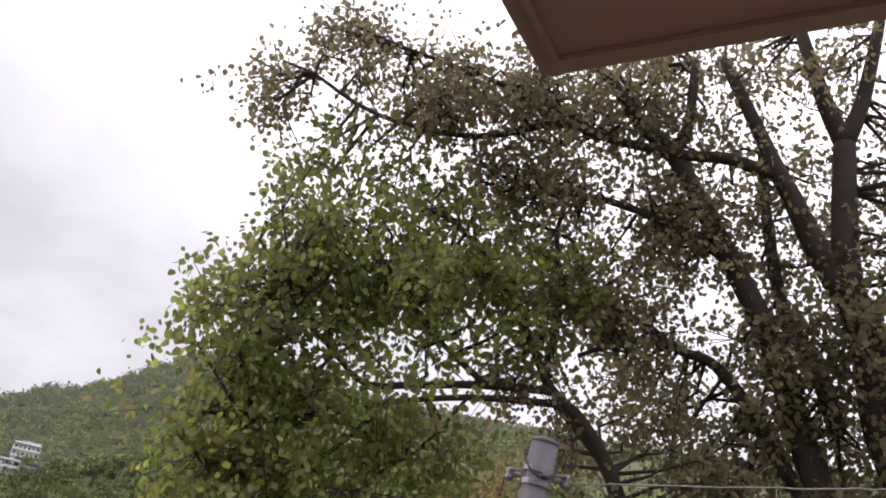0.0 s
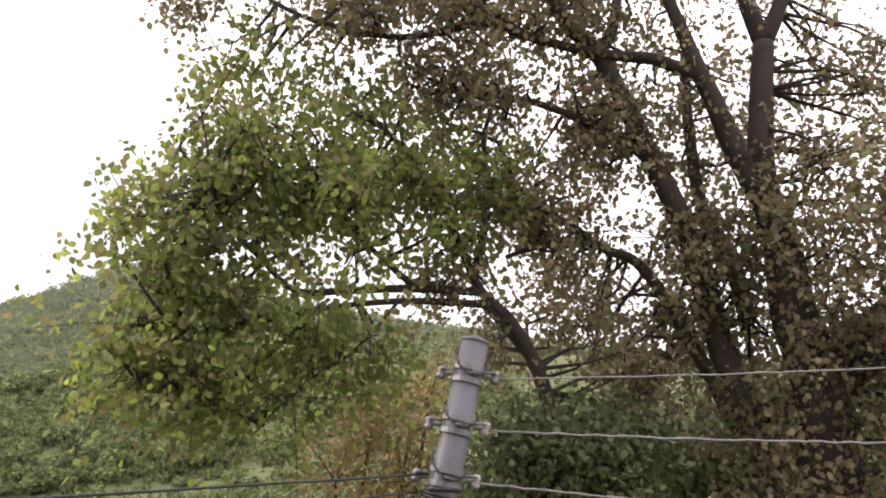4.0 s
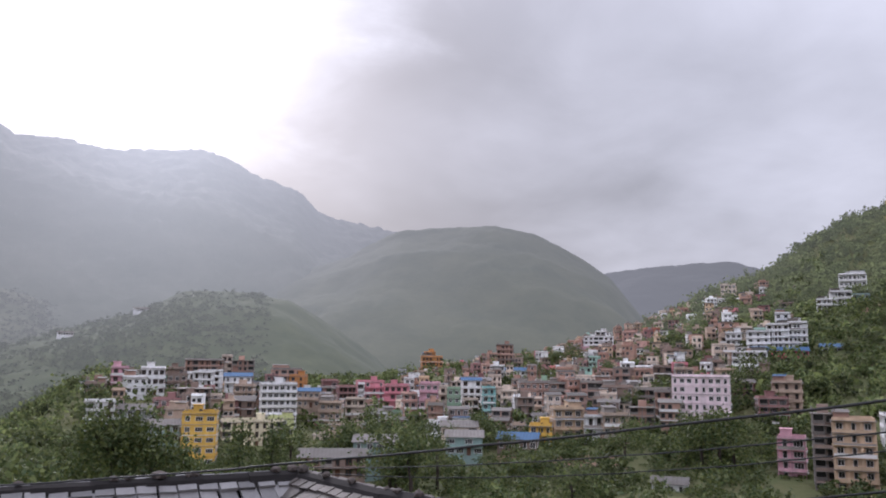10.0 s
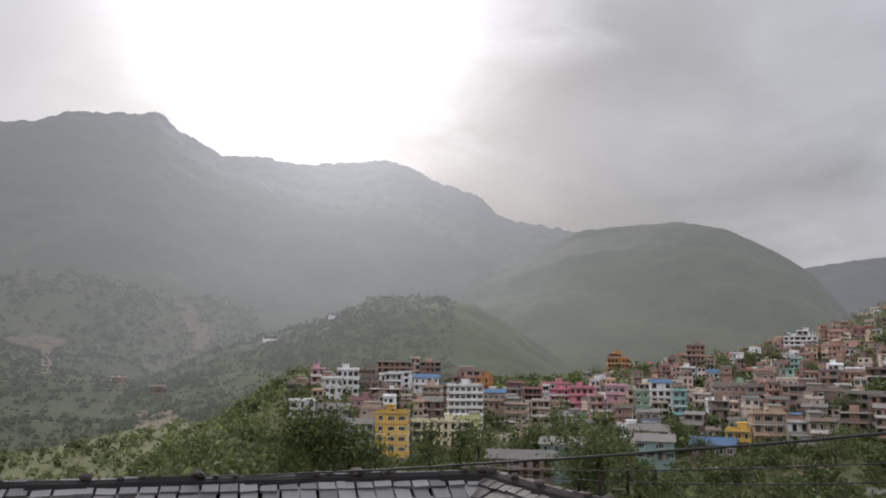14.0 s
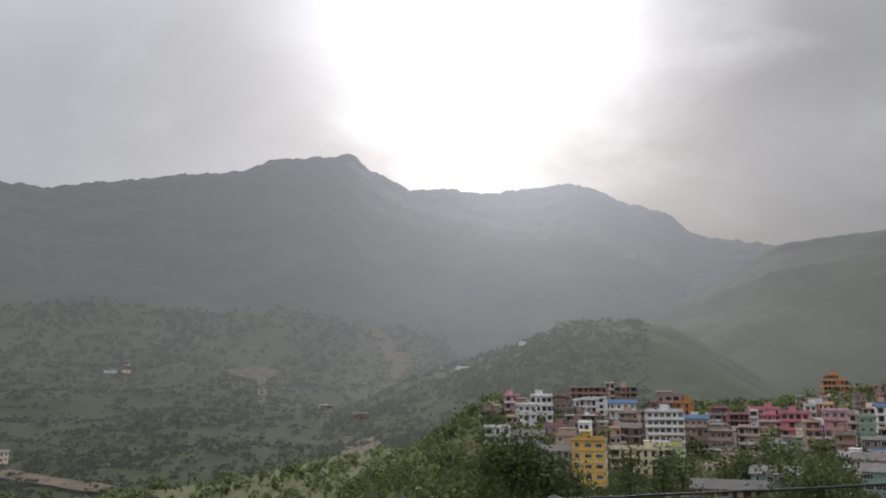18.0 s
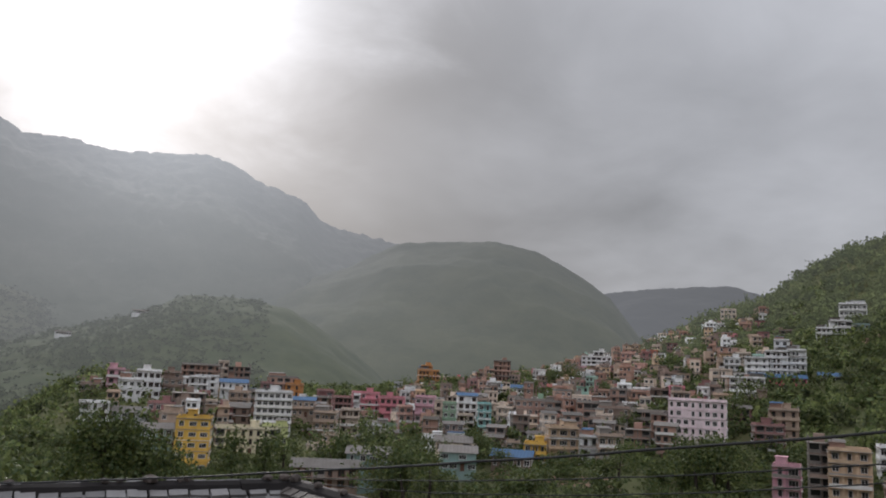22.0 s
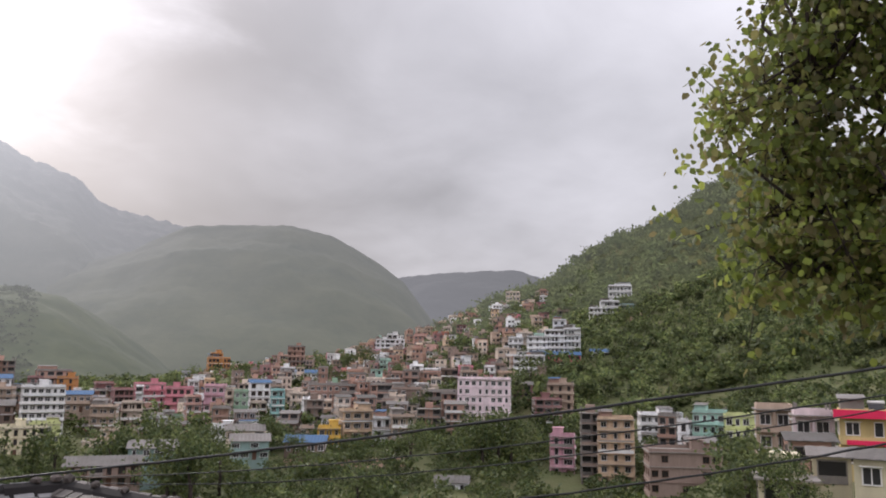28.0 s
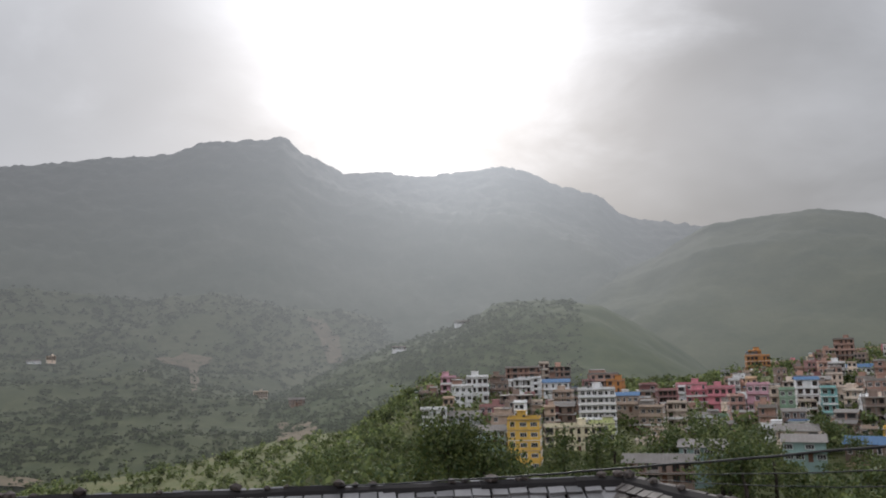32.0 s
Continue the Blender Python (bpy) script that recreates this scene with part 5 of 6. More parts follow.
def broad_tree():
    ob = new("broadleaf_tree")
    tagged(ob, "large broadleaf tree with forked grey-brown limbs and green and browning leaves", "tree")
    limbs = []

    def limb(name, radii, *pts, sides=10):
        P = [sphere(*p) for p in pts]
        # round the bends
        Q, R = [], []
        n = len(P)
        rr = np.interp(np.linspace(0, 1, n), np.linspace(0, 1, len(radii)), radii)
        for i in range(n - 1):
            p0, p1, p2, p3 = P[max(i - 1, 0)], P[i], P[i + 1], P[min(i + 2, n - 1)]
            for t in (0, 0.25, 0.5, 0.75):
                Q.append(0.5 * (2 * p1 + (p2 - p0) * t + (2 * p0 - 5 * p1 + 4 * p2 - p3) * t * t + (3 * p1 - p0 - 3 * p2 + p3) * t**3))
                R.append(rr[i] * (1 - t) + rr[i + 1] * t)
        Q.append(P[-1])
        R.append(rr[-1])
        part(name, Shape().tube(Q, R, sides).done(name, [BARK], True), ob)
        limbs.extend(zip(Q, R))

    limb("trunk", (0.56, 0.44, 0.37, 0.33, 0.28, 0.20, 0.18, 0.15), (93.5, -32, 11.3), (93.0, -12, 11.3), (92.9, 4.2, 11.3), (92.7, 10.5, 11.3), (91.2, 15.6, 11.3), (90.7, 19.7, 11.2), (89.5, 24.3, 11.1), (89.5, 29.2, 11.0), (89.8, 33.5, 10.9), sides=16)
    limb("limb", (0.15, 0.09), (89.8, 33.5, 10.9), (88.5, 36.5, 10.8), (87.0, 41, 10.6))
    limb("limb", (0.15, 0.08), (89.8, 33.5, 10.9), (91.3, 36.2, 10.9), (93.0, 41, 10.8))
    limb("limb", (0.32, 0.24, 0.2), (93.0, 10.5, 11.3), (95.6, 14.1, 11.2), (97.5, 16, 11.2), (101, 20, 11.2))
    limb("limb", (0.19, 0.15, 0.12, 0.08), (90.3, 21.5, 11.2), (87.8, 26.3, 11.0), (86.0, 30.2, 10.8), (85.0, 32.1, 10.7), (83.5, 35.1, 10.6), (81, 39.5, 10.4))
    limb("limb", (0.26, 0.19, 0.165, 0.14, 0.11, 0.07), (91.5, -4, 11.6), (88.5, 8.2, 11.6), (86.5, 13.3, 11.5), (84.4, 20.6, 11.3), (81.6, 26.1, 11.0), (78.9, 30.8, 10.7), (77.0, 33.4, 10.6), (74.5, 35.3, 10.4), (72.4, 37.5, 10.2), (69.1, 40.2, 10))
    limb("limb", (0.13, 0.10, 0.07), (88.3, 15, 11.6), (87.3, 18.7, 11.6), (85.2, 22.9, 11.5), (84.2, 28.7, 11.4), (83.9, 33.3, 11.3))
    limb("limb", (0.11, 0.085, 0.065, 0.045, 0.025), (85.2, 31.6, 10.75), (81.5, 33.0, 10.6), (77.4, 33.4, 10.5), (71.3, 34.4, 10.3), (67.4, 35.1, 10.2), (60.4, 33.4, 10.1), (52, 33.5, 10), (46, 35, 10))
    limb("limb", (0.06, 0.03), (71.3, 34.4, 10.3), (67.2, 36.1, 10.2), (61, 37.5, 10.1), (52, 38.5, 10))
    limb("limb", (0.12, 0.06), (77.0, 33.4, 10.6), (78.2, 35.3, 10.6), (78.6, 39.6, 10.5))
    limb("limb", (0.17, 0.13, 0.10, 0.08, 0.055, 0.035, 0.02), (80, -20, 12), (77, 0, 11.6), (74.5, 9.5, 11), (71.7, 14.2, 10.6), (69.2, 16.3, 10.4), (66.9, 20.1, 10.2), (63.9, 24.3, 10.1), (60.5, 27, 10))
    limb("limb", (0.06, 0.05, 0.04, 0.02), (69.2, 16.2, 10.4), (63.9, 15.9, 10.1), (59.0, 15.1, 9.9), (55.7, 14.6, 9.8), (53.0, 16.2, 9.7), (48.5, 19.5, 9.6))
    limb("limb", (0.09, 0.065, 0.048, 0.032, 0.015), (75.2, 8, 11.2), (73.6, 11.4, 10.9), (70.0, 15.0, 10.5), (68.6, 15.3, 10.4), (63.2, 14.9, 10.1), (57.5, 13.6, 9.9), (53.4, 12.0, 9.8), (48, 10.5, 9.6))
    limb("limb", (0.11, 0.08, 0.055, 0.03), (87.5, 8, 11.7), (83.4, 15.5, 11.5), (80.6, 19.0, 11.3), (78.1, 19.9, 11.1), (75.4, 21.6, 10.9), (71.8, 23.4, 10.6), (69.5, 27, 10.4))
    limb("limb", (0.06, 0.03), (78.1, 20.0, 11.1), (75.1, 20.4, 10.9), (70.9, 18.9, 10.6))
    limb("limb", (0.07, 0.03), (68.6, 17.2, 10.35), (69.1, 22.0, 10.3), (68.3, 27.5, 10.2))
    limb("limb", (0.05, 0.02), (64.5, 15.9, 10.1), (60.5, 18.5, 9.9), (56, 22, 9.8))
    limb("limb", (0.026, 0.01), (63.2, 14.9, 10.1), (60.5, 11.0, 9.9), (57.0, 8, 9.8), (54.5, 4.5, 9.8))
    limb("limb", (0.04, 0.02), (57.5, 13.6, 9.9), (53, 8.5, 9.8), (47, 6.5, 9.7))
    limb("limb", (0.08, 0.04), (81.6, 26.1, 11.0), (77, 28.5, 10.7), (72, 30, 10.5), (65, 30.5, 10.3))
    # tufts of leaves, held by twigs that leave the nearest limb
    g = np.random.default_rng(8)
    base = np.array([tuple(p) for p, r in limbs])
    twigs = Shape()
    for name, leaf, sets in (("crown", LEAF_BIG, ((45, 17, 9.5, 4.3, 5, 130), (44.9, 9.3, 9.6, 2.8, 3.2, 50), (48.4, 8.0, 9.5, 3.8, 3.0, 66), (51.5, 21, 9.7, 5.5, 4.8, 150), (57.5, 22.5, 9.8, 5, 4.2, 120),
                                                  (62.5, 24, 10, 5, 4.4, 105), (48.5, 25, 9.9, 5, 2.8, 70), (55, 28, 10.1, 5.5, 2.4, 70), (54, 8.0, 9.7, 2.6, 2.0, 24), (58.5, 10, 9.8, 3.6, 2, 22),
                                                  (51, 12.5, 9.6, 4.5, 2.5, 60), (58, 17.5, 9.8, 6, 1.4, 20), (66, 20, 10, 3, 3, 36), (67.5, 26, 10, 4, 4, 60), (49, 30, 10.2, 4, 2, 26), (56, 9.5, 9.8, 3.5, 3, 45), (60.5, 11.5, 9.9, 3.5, 2.2, 36), (52, 6, 9.7, 3, 2, 24))),
                             ("inner_crown", LEAF_DRY, ((42.8, 32.5, 10.2, 3, 3.6, 50), (47, 37, 10.3, 4.6, 3.6, 85), (56, 36, 10.3, 5.6, 4, 190), (65.5, 36.5, 10.4, 6, 4.6, 220), (75, 37.5, 10.7, 6, 5, 190), (85, 38.5, 11, 7, 5, 120),
                                                       (71, 24.5, 10.6, 5, 5, 130), (76.5, 28, 11, 5, 5, 140), (82.5, 24.5, 11.6, 5, 6, 85), (88, 29, 12, 5, 6, 95), (95, 27, 11.6, 4.5, 10, 150), (77, 15.5, 12, 5, 3.4, 100),
                                                       (83.5, 13, 12.4, 5, 4.5, 110), (69.5, 12.5, 11.8, 4, 2.6, 45), (66, 30.5, 10.3, 7, 3, 150), (90, 14, 12.6, 5, 7, 130), (86, 18, 10.9, 4, 5, 70), (95, 16, 10.8, 3.5, 6, 110), (80, 11.5, 10.9, 4, 3, 80), (91, 24, 10.6, 4, 4, 60), (74, 20, 10.9, 4, 4, 100), (67, 17.6, 10.3, 4, 2.2, 50), (85, 21, 11.1, 5, 6, 90), (80, 31, 10.8, 5, 4, 90), (97, 9, 10.6, 4, 6, 110), (93, 2, 10.6, 5, 5, 90), (98, 22, 11, 4, 7, 110), (101, 14, 11, 4, 8, 110), (88, 8, 11, 4, 4, 70)))):
        centres = []
        for az, el, r, da, de, n in sets:
            for _ in range(max(2, n // 6)):
                v = g.normal(0, 1, 3)
                v *= g.random() ** 0.4 * 0.92 / np.linalg.norm(v)
                hub = sphere(az + 0.5 + v[0] * da, el + v[1] * de * 0.95, r + v[2] * 0.9)
                k = np.argmin(((base - np.array(hub)) ** 2).sum(1) + g.uniform(0, 0.4, len(base)))
                a = Vector(base[k])
                if 0.25 < (a - hub).length < 3.5:
                    m = a.lerp(hub, 0.55) + Vector(g.normal(0, 0.13, 3))
                    twigs.tube([a, m, hub], [0.034, 0.022, 0.009], 5)
                lean = Vector(g.normal(0, 0.16, 3)) - Vector((0, 0, 0.10))
                for step in range(9):
                    c = hub + lean * (step - 3) * 0.5 + Vector(g.normal(0, 1, 3)) * 0.20
                    centres.append(tuple(c))
                    if g.random() < 0.5:
                        twigs.tube([hub.lerp(a, 0.12), hub.lerp(c, 0.6) + Vector(g.normal(0, 0.04, 3)), c], [0.010, 0.007, 0.004], 4)
        V, F = leaves(centres, 12 if name == "crown" else 11, 0.115, 0.106 if name == "crown" else 0.096, 3, 0.7, 0.38)
        part(name, grown(name, V, F, leaf), ob, "green and yellow-green broad leaves" if name == "crown" else "browning leaves of the inner crown")
    part("twig_spray", twigs.done("twig_spray", [BARK]), ob)["kind"] = "stuff"


broad_tree()


def near_shrub(name, label, category, sets, leaf, size, stem, seed, per=16, spread=0.22, thick=1.0):
    ob = new(name)
    tagged(ob, label, category)
    g = np.random.default_rng(seed)
    centres, sticks = [], Shape()
    foot = Vector((sphere(*stem).x, sphere(*stem).y, 0))
    foot.z = float(ground_z(foot.x, foot.y)) - 0.2
    for az, el, r, da, de, n in sets:
        hub = sphere(az, el - de * 0.3, r)
        mid = foot.lerp(hub, 0.5) + Vector(g.normal(0, 0.25, 3))
        sticks.tube([foot, mid, hub], [0.11 * thick, 0.07 * thick, 0.025 * thick], 8)
        for _ in range(n):
            v = g.normal(0, 1, 3)
            v *= g.random() ** 0.4 * 1.1 / np.linalg.norm(v)
            c = sphere(az + v[0] * da, el + v[1] * de, r + v[2] * 1.1)
            centres.append(tuple(c))
            if g.random() < 0.3:
                sticks.tube([hub, hub.lerp(c, 0.5) + Vector(g.normal(0, 0.1, 3)), c], [0.02 * thick, 0.012 * thick, 0.005 * thick], 4)
    V, F = leaves(centres, per, spread, size, seed)
    part("crown", grown("crown", V, F, leaf), ob)
    part("branchwork", sticks.done("branchwork", [BARK]), ob)


near_shrub("rusty_tree", "small tree with rusty brown drying leaves beside the pole", "tree", ((62.5, 7, 15, 2.8, 3.0, 45), (60.5, 3, 15, 2.6, 3.4, 36), (65, 4, 15.5, 2.4, 5, 46), (63, -3, 15, 3.0, 4, 40), (66.3, 8.8, 16, 2.0, 2.5, 24), (64, 1, 15.2, 2, 3, 26)), LEAF_RUST, 0.125, (63, -20, 15.2), 21, 15, 0.17)
near_shrub("dark_tree", "dense dark green tree under the great tree", "tree", ((74, 5.5, 10.2, 3.2, 2.8, 120), (72.5, 0, 10.2, 3.4, 4, 150), (79, 6, 10.4, 3.6, 3.2, 130), (79, -1, 10.4, 4, 4, 150)), LEAF_DARK, 0.10, (76, -30, 10.3), 22, 24, 0.2)
near_shrub("dark_tree", "dense dark green tree beside the great trunk", "tree", ((84, 6, 14.6, 4, 4, 150), (84, -2, 14.6, 4, 4, 130), (90, 5, 15, 3.6, 5, 110), (97.5, 8, 14, 3.4, 7, 150), (98, -2, 14, 4, 6, 120)), LEAF_DARK, 0.14, (87, -20, 15), 23, 22, 0.25)
near_shrub("light_green_shrub", "light green shrub on the slope behind the pole", "shrub", ((60.2, -1.8, 24, 2.0, 2.0, 50), (61.0, -5, 24, 2.4, 2, 50)), LEAF_WOOD, 0.18, (60.6, -14, 24), 24)


near_shrub("leafy_valley_tree", "tall leafy dark green tree rising below the yellow house", "tree", ((-14.2, -5.4, 70, 2.4, 2.0, 90), (-11.6, -6.2, 70, 2.2, 1.9, 80), (-15.6, -8.2, 72, 1.8, 1.9, 60), (-9.8, -7.9, 70, 1.5, 1.6, 50), (-12.6, -9.2, 69, 3.6, 1.6, 90)),
           LEAF_FRESH, 0.30, (-12.8, -20, 70), 31, 34, 0.55, 2.2)
near_shrub("leafy_valley_tree", "leafy dark green tree with two heads below the pale house", "tree", ((-6.1, -5.8, 85, 0.7, 1.5, 28), (-3.8, -5.7, 85, 0.55, 1.6, 26), (-5.0, -8.3, 85, 1.5, 1.2, 60), (-6.4, -8.8, 84, 1.0, 1.2, 32)),
           LEAF_FRESH, 0.30, (-4.6, -19, 85), 32, 34, 0.5, 2.0)


def tree_shape(seed, tufts, tall, slim=1.0, leaf=0.34):
    """One tree of unit height: tufts of small leaf quads on a few lobes, and a forked trunk."""
    g = np.random.default_rng(seed)
    lobes = g.uniform(-1, 1, (7, 3)) * np.array([0.26 * slim, 0.26 * slim, 0.24 * tall]) + np.array([0, 0, 0.62])
    c = lobes[g.integers(0, 7, tufts)] + g.normal(0, 1, (tufts, 3)) * np.array([0.10 * slim, 0.10 * slim, 0.085 * tall])
    d = g.normal(0, 1, (tufts, 3))
    d /= np.linalg.norm(d, axis=1)[:, None]
    e = np.cross(d, g.normal(0, 1, (tufts, 3)))
    e /= np.linalg.norm(e, axis=1)[:, None]
    s = (leaf * g.uniform(0.5, 1.2, tufts))[:, None] * 0.5
    k = np.cross(d, e) * s * 0.35
    V = np.stack([c - d * s, c + e * s * 0.7 + k, c + d * s, c - e * s * 0.7 + k], 1).reshape(-1, 3)
    F = np.arange(tufts * 4).reshape(-1, 4)
    return V, F


def woods(name, label, spots, leaf, protos, seed):
    """Trees past counting, as one mass."""
    g = np.random.default_rng(seed)
    Vs, Fs, k = [], [], 0
    for x, y, h in spots:
        V, F = protos[g.integers(0, len(protos))]
        a = g.uniform(0, 6.283)
        ca, sa = math.cos(a), math.sin(a)
        wd = h * g.uniform(0.8, 1.25)
        W = np.stack([(V[:, 0] * ca - V[:, 1] * sa) * wd + x, (V[:, 0] * sa + V[:, 1] * ca) * wd + y, V[:, 2] * h + float(ground_z(x, y)) - 0.22 * h], 1)
        Vs.append(W)
        Fs.append(F + k)
        k += len(W)
    ob = new(name, grown(name, np.concatenate(Vs), np.concatenate(Fs), leaf))
    tagged(ob, label, "trees", kind="stuff")


def scatter(n, az0, az1, r0, r1, h0, h1, seed, patch=0.0, keep=1.0, clear=()):
    g = np.random.default_rng(seed)
    out = []
    foot = np.array(FOOT)
    for _ in range(n):
        az, r = g.uniform(az0, az1), math.sqrt(g.uniform(r0 * r0, r1 * r1))
        x, y = r * math.sin(radians(az)), r * math.cos(radians(az))
        if any(a0 < az < a1 and q0 < r < q1 for a0, a1, q0, q1 in clear):
            continue
        if patch and bumps(np.array(x), np.array(y), 14 + r * 0.02, 1.3) < patch:
            continue
        if ((foot[:, 0] - x) ** 2 + (foot[:, 1] - y) ** 2 < (foot[:, 2] + keep) ** 2).any():
            continue
        out.append((x, y, g.uniform(h0, h1) * g.uniform(0.7, 1.3)))
    return out


near_protos = [tree_shape(i, 150, 1.0, 1.1, 0.135) for i in range(5)]
mid_protos = [tree_shape(20 + i, 66, 1.0, 1.25, 0.2) for i in range(6)] + [tree_shape(40 + i, 70, 1.5, 0.5, 0.14) for i in range(2)]
scrub_protos = [tree_shape(100 + i, 26, 0.6, 1.6, 0.34) for i in range(4)]
far_protos = [tree_shape(60 + i, 15, 1.0, 1.3, 0.42) for i in range(5)]
woods("hillside_woods", "green woods covering the steep hillside", scatter(2300, 22, 54, 300, 500, 3.5, 11, 1, -0.85), LEAF_WOOD, mid_protos, 1)
# these woods emit a little to imitate haze over the hillside
woods("haze_glow_hillside_woods", "green woods on the steep hillside, haze painted in as glow", scatter(3900, 22, 54, 490, 745, 3.5, 11.5, 15, -0.85) + scatter(1900, 54, 72, 300, 745, 4.5, 11.5, 13, -0.8) + scatter(1200, 72, 100, 300, 745, 5.0, 9.0, 11, -0.85), UPPER_TREE, mid_protos, 7)
woods("near_slope_woods", "green trees on the slope under the town", scatter(2500, -26, 45, 105, 285, 2.5, 7.5, 2, -0.8, 1.0, ((-10, 0.5, 190, 300), (38.3, 42.6, 105, 200))) + scatter(900, -10, 0.5, 170, 285, 1.4, 3.2, 12), LEAF_FRESH, near_protos, 2)
# skyline trees share the painted haze glow
woods("haze_glow_crest_trees", "taller trees standing along the skyline of the hillside", scatter(110, 27, 47, 680, 730, 8, 15, 17), UPPER_TREE, mid_protos, 8)
woods("slope_scrub", "low scrub and rough grass on the near slopes", scatter(7500, -26, 46, 55, 300, 0.7, 2.2, 18, -1.5, -0.5) + scatter(3500, 36, 62, 170, 420, 0.8, 2.4, 19, -1.5, -0.5), LEAF_FRESH, scrub_protos, 9)
woods("east_slope_woods", "green trees on the slope behind the pole", scatter(1500, 42, 100, 125, 330, 3.5, 7.5, 3, -0.6), LEAF_WOOD, mid_protos, 3)
woods("town_trees", "green trees between the town houses", scatter(2600, -20, 34, 255, 600, 4.5, 9, 4, -0.5, -2.4, ((-10, 0.5, 190, 285),)), LEAF_WOOD, mid_protos, 4)


def backdrop_woods(name, label, r_crest, seed, n, h0, h1, east=1.0):
    """Trees on one of the ranges, set where its slope lies."""
    g = np.random.default_rng(int(seed * 10))
    V = np.array([v.co for v in bpy.data.objects[name].data.vertices])
    Vs, Fs, k = [], [], 0
    rows = np.flatnonzero(np.hypot(V[:, 0], V[:, 1]) < r_crest * 1.02)
    rows = rows[V[rows, 0] < east * V[rows, 1]]
    rows = rows[bumps(V[rows, 0], V[rows, 1], 34, seed) + g.normal(0, 0.6, len(rows)) > -0.1]
    for q in g.choice(rows, n):
        x, y, z = V[q] + np.array([g.uniform(-6, 6), g.uniform(-6, 6), -1.5])
        P, F = far_protos[g.integers(0, len(far_protos))]
        h, a = g.uniform(h0, h1), g.uniform(0, 6.28)
        ca, sa = math.cos(a), math.sin(a)
        Vs.append(np.stack([(P[:, 0] * ca - P[:, 1] * sa) * h * 1.2 + x, (P[:, 0] * sa + P[:, 1] * ca) * h * 1.2 + y, (P[:, 2] - 0.2) * h + z], 1))
        Fs.append(F + k)
        k += len(P)
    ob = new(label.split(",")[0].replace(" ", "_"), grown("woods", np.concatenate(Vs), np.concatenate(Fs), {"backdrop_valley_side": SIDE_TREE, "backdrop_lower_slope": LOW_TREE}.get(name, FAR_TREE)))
    tagged(ob, label.split(",")[1].strip(), "trees", kind="stuff")


backdrop_woods("backdrop_spur", "spur_woods, hazy scrub and trees on the spur behind the town", 1000, 12.3, 8000, 3, 7, -0.08)
backdrop_woods("backdrop_lower_slope", "lower_slope_woods, hazy trees on the lower mountain slopes", 1490, 21.7, 5000, 6, 11)
backdrop_woods("backdrop_valley_side", "valley_side_woods, hazy scattered trees over the valley side", 1600, 15.9, 16000, 3, 8)
woods("valley_woods", "trees in the valley below the terrace", scatter(1500, -58, -14, 150, 520, 3.5, 7, 6, -0.6), LEAF_WOOD, mid_protos, 6)


def standing_trees():
    """The nearest trees on the slope, each on its own."""
    g = random.Random(9)
    for i, (V, F) in enumerate([tree_shape(80 + k, 900, 1.0, 1.0, 0.06) for k in range(4)]):
        first = new("slope_tree")
        tagged(first, "green leafy tree standing on the slope below the town", "tree", group="trees on the near slope")
        part("crown", grown("crown", V, F, LEAF_FRESH if i % 2 else LEAF_WOOD), first)
        part("trunk", Shape().tube([(0, 0, -0.1), (0.01, 0.01, 0.3), (0.05, -0.03, 0.6)], [0.035, 0.026, 0.012], 8).tube([(0.01, 0.01, 0.3), (-0.1, 0.06, 0.58)], [0.018, 0.008], 6).done("trunk", [BARK], True), first)
        SLOPE_TREES.append(first)


SLOPE_TREES = []
standing_trees()


def plant(kind, az, el_top, r, tall, wide=1.0):
    """A tree whose head reaches el_top as seen from the terrace."""
    p = sphere(az, el_top, r)
    gz = float(ground_z(p.x, p.y))
    h = max(tall, (p.z - gz) / 0.95)
    src = SLOPE_TREES[kind]
    if "placed" not in src:
        src["placed"] = 1
        ob = src
    else:
        ob = copy_thing(src, Matrix.Identity(4))
    ob.matrix_basis = Matrix.Translation((p.x, p.y, gz)) @ pose(0, 0, 0, 0, 0, az * 37 % 360) @ Matrix.Diagonal((h * wide, h * wide, h, 1))


plant(1, -1.0, -6.6, 150, 6)
plant(2, 4.4, -4.4, 205, 6)
plant(3, 5.8, -4.8, 200, 6)
plant(0, 17.0, -6.2, 170, 6)
plant(0, -22.5, -6.0, 150, 7)
plant(3, -18.5, -6.4, 140, 7)
plant(2, 43.3, -4.0, 90, 7)
plant(3, 45.0, -4.8, 85, 6)
plant(1, 22.0, -7.4, 150, 6)
plant(0, -20.0, -5.4, 180, 7)
plant(1, 24.9, -3.0, 248, 7)
plant(3, 26.2, -2.8, 248, 7)
plant(2, 27.6, -3.2, 240, 7)
plant(1, 30.2, -1.6, 300, 7)
plant(3, 12.5, -4.6, 245, 7)
plant(1, 8.8, -4.3, 250, 7)
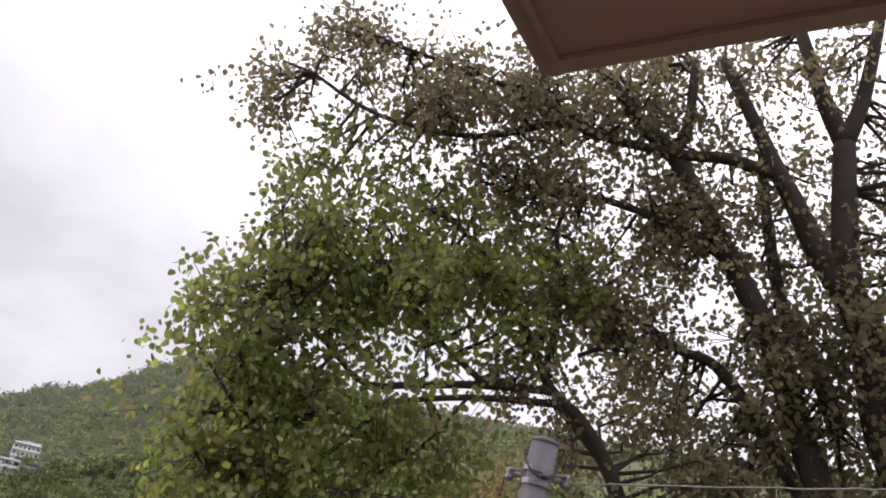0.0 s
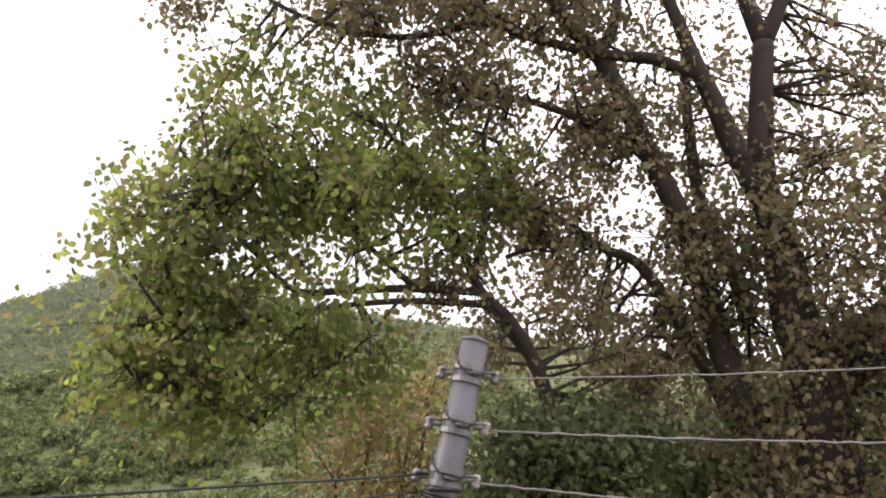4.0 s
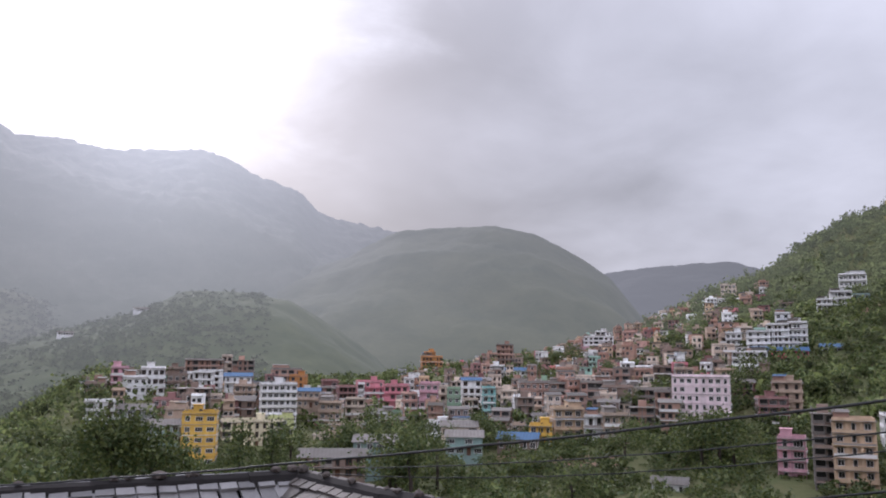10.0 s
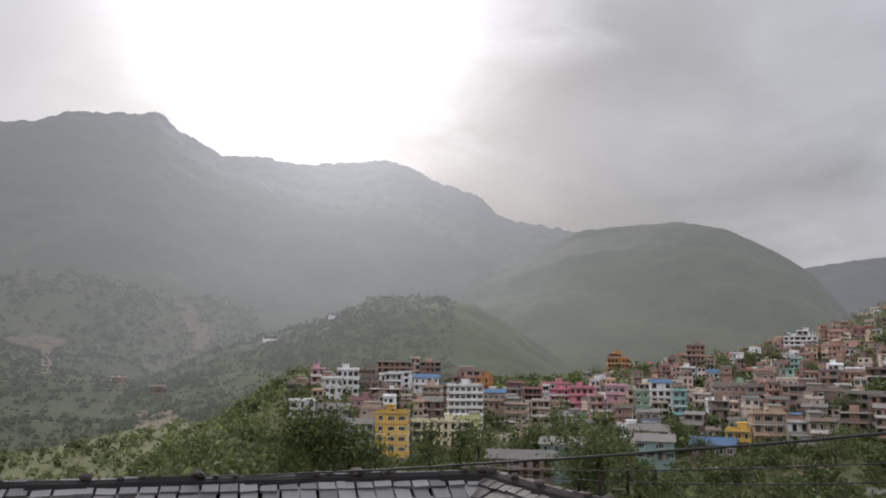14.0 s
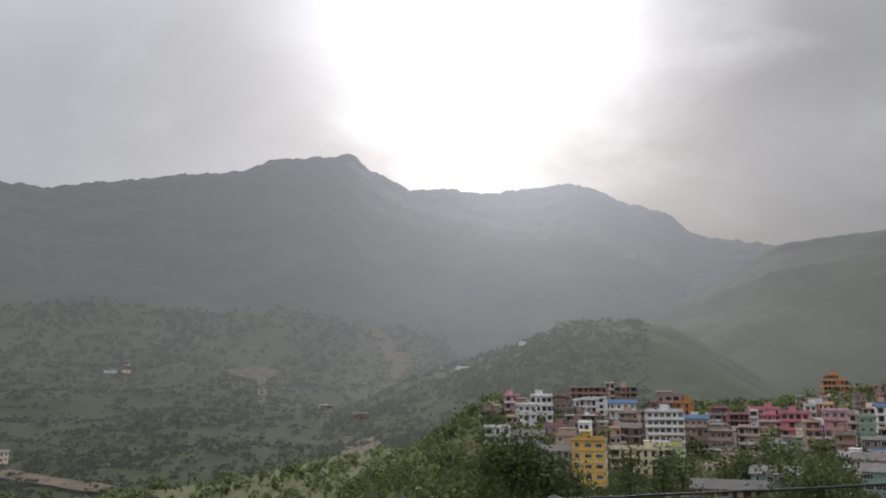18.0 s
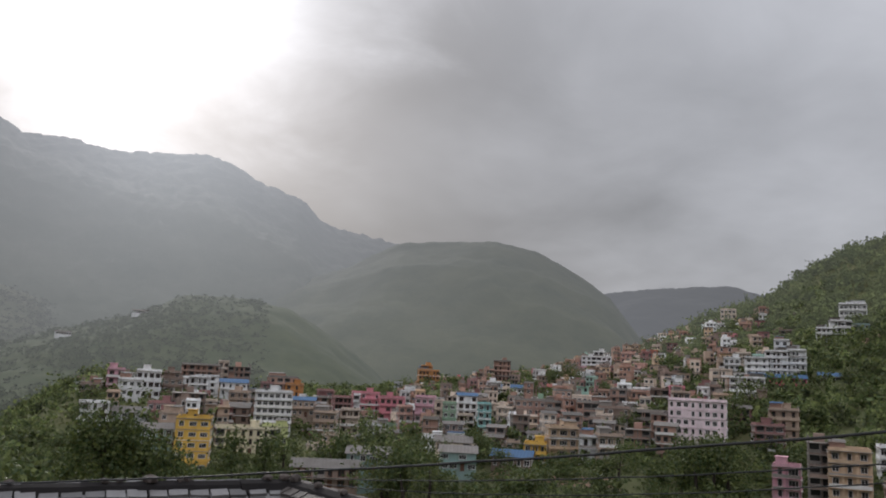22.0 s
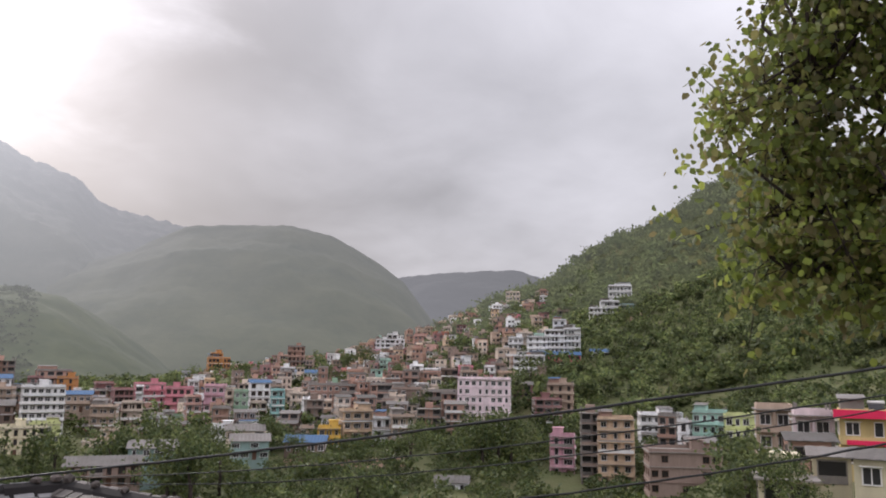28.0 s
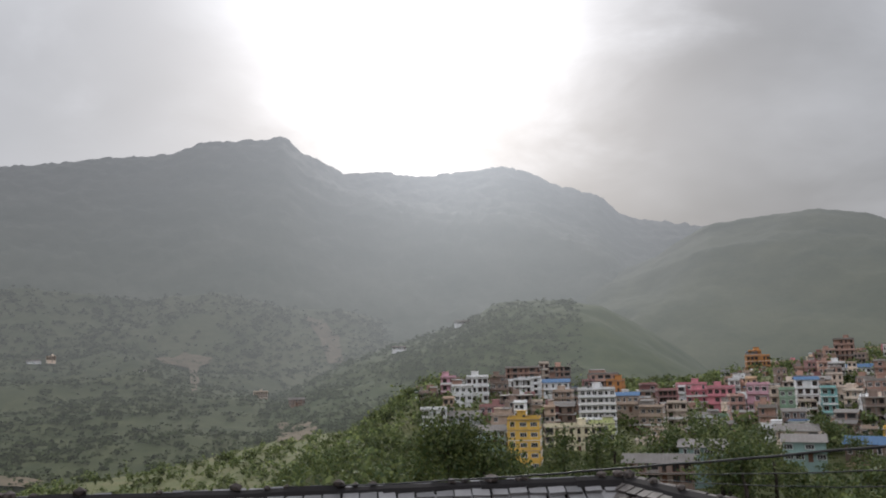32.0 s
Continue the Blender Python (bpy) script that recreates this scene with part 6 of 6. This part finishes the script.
for k, az, el, r in ((0, 3.8, -3.1, 250), (1, 2.2, -3.4, 246), (2, 5.7, -4.2, 240), (3, 6.7, -3.9, 250), (1, 1.0, -3.9, 240), (0, 4.8, -5.4, 205), (2, 7.6, -4.9, 215), (1, 17.2, 1.6, 470), (3, 16.0, 1.0, 450), (0, 14.6, 0.3, 420),
                     (2, 28.9, 0.9, 320), (0, 27.9, 0.2, 310), (3, 26.7, -2.9, 236), (1, 25.6, -3.4, 236), (3, 10.9, -3.4, 262), (1, -2.6, -4.2, 262), (2, 20.6, -3.7, 236),
                     (0, 23.4, -0.4, 330), (3, 19.6, 0.4, 380), (1, 21.3, -1.5, 300), (2, 45.9, -5.6, 76), (1, 55.6, -3.2, 60), (3, -15.6, -2.6, 290), (1, 24.9, 1.6, 420), (2, 31.5, 2.5, 400)):
    plant(k, az, el, r, 6)


# ---- bare earth on the slopes ----
def scar(label, outline, material, lift=1.2):
    """A patch of bare earth cast on the slope from the terrace, its ragged rim given by headings and angles, then
    pulled lift metres towards the eye to fit the camera's view.
    """
    c = np.mean(outline, axis=0)
    g = random.Random(int(abs(c[0]) * 100))
    dg = bpy.context.evaluated_depsgraph_get()
    pts, n, rings = [], len(outline) * 4, (0.0, 0.35, 0.7, 1.0)
    for k in rings:
        for i in range(n):
            a, b = np.array(outline[i // 4]), np.array(outline[(i // 4 + 1) % len(outline)])
            p = a + (b - a) * (i % 4) / 4
            q = c + (p - c) * k * (1 + (g.uniform(-0.18, 0.18) if k == 1 else 0))
            way = heading(q[0], q[1])
            best = None
            for nm in ("backdrop_spur", "backdrop_valley_side", "backdrop_lower_slope", "backdrop_mountain", "ground"):
                hit, place, normal, _ = bpy.data.objects[nm].ray_cast(EYE, way)
                if hit and (best is None or (place - EYE).length < best):
                    best = (place - EYE).length
            pts.append(EYE + way * ((best or 1500) - lift))
    faces = [(r * n + i, r * n + (i + 1) % n, (r + 1) * n + (i + 1) % n, (r + 1) * n + i) for r in range(len(rings) - 1) for i in range(n)]
    ob = new("bare_slope", mesh("bare_slope", pts, faces, [material], None, True))
    tagged(ob, label, "landslide", kind="structure")


bpy.context.view_layer.update()
# bare earth paled further by painted haze emission
EARTH_FAR = distant("haze_glow_landslide_earth", (0.21, 0.155, 0.11), (0.07, 0.065, 0.04), 0.06, 6, 0.4)
scar("pale brown landslide scar high on the valley side", ((-34.0, 1.3), (-32.2, 1.6), (-30.4, 1.2), (-30.6, 0.9), (-31.2, 0.7), (-31.3, -1.0), (-31.7, -1.0), (-31.9, 0.8), (-33.6, 0.95)), EARTH_FAR, 16)
scar("long grey-brown landslide scar on the mountain foot", ((-24.0, 3.8), (-22.8, 3.8), (-21.7, 2.6), (-21.3, 0.8), (-22.4, 0.6), (-23.0, 2.4)), EARTH_FAR, 4)
scar("terraced brown fields on the valley side", ((-26.0, -3.3), (-23.6, -3.3), (-23.2, -4.0), (-24.6, -4.6), (-26.2, -4.4)), EARTH_FAR, 12)
scar("pale dirt track along the valley floor", ((-49, -4.6), (-46.5, -4.9), (-44, -5.5), (-41.5, -5.9), (-40.5, -6.4), (-41.4, -6.5), (-44.2, -6.0), (-46.8, -5.4), (-49, -5.0)), EARTH_FAR, 12)
scar("reddish bare bank on the hillside", ((35.6, 3.5), (36.6, 4.2), (37.4, 3.8), (36.6, 3.2)), DIRT, 2)
scar("reddish bare bank under the hillside woods", ((35.9, 0.2), (37.1, 0.4), (37.2, -0.5), (36.3, -0.7)), DIRT, 2)
scar("brown earth bank below the town road", ((11.5, -6.3), (15, -6.2), (19.8, -6.2), (20, -6.9), (15, -7.0), (11.6, -6.9)), DIRT, 1.0)
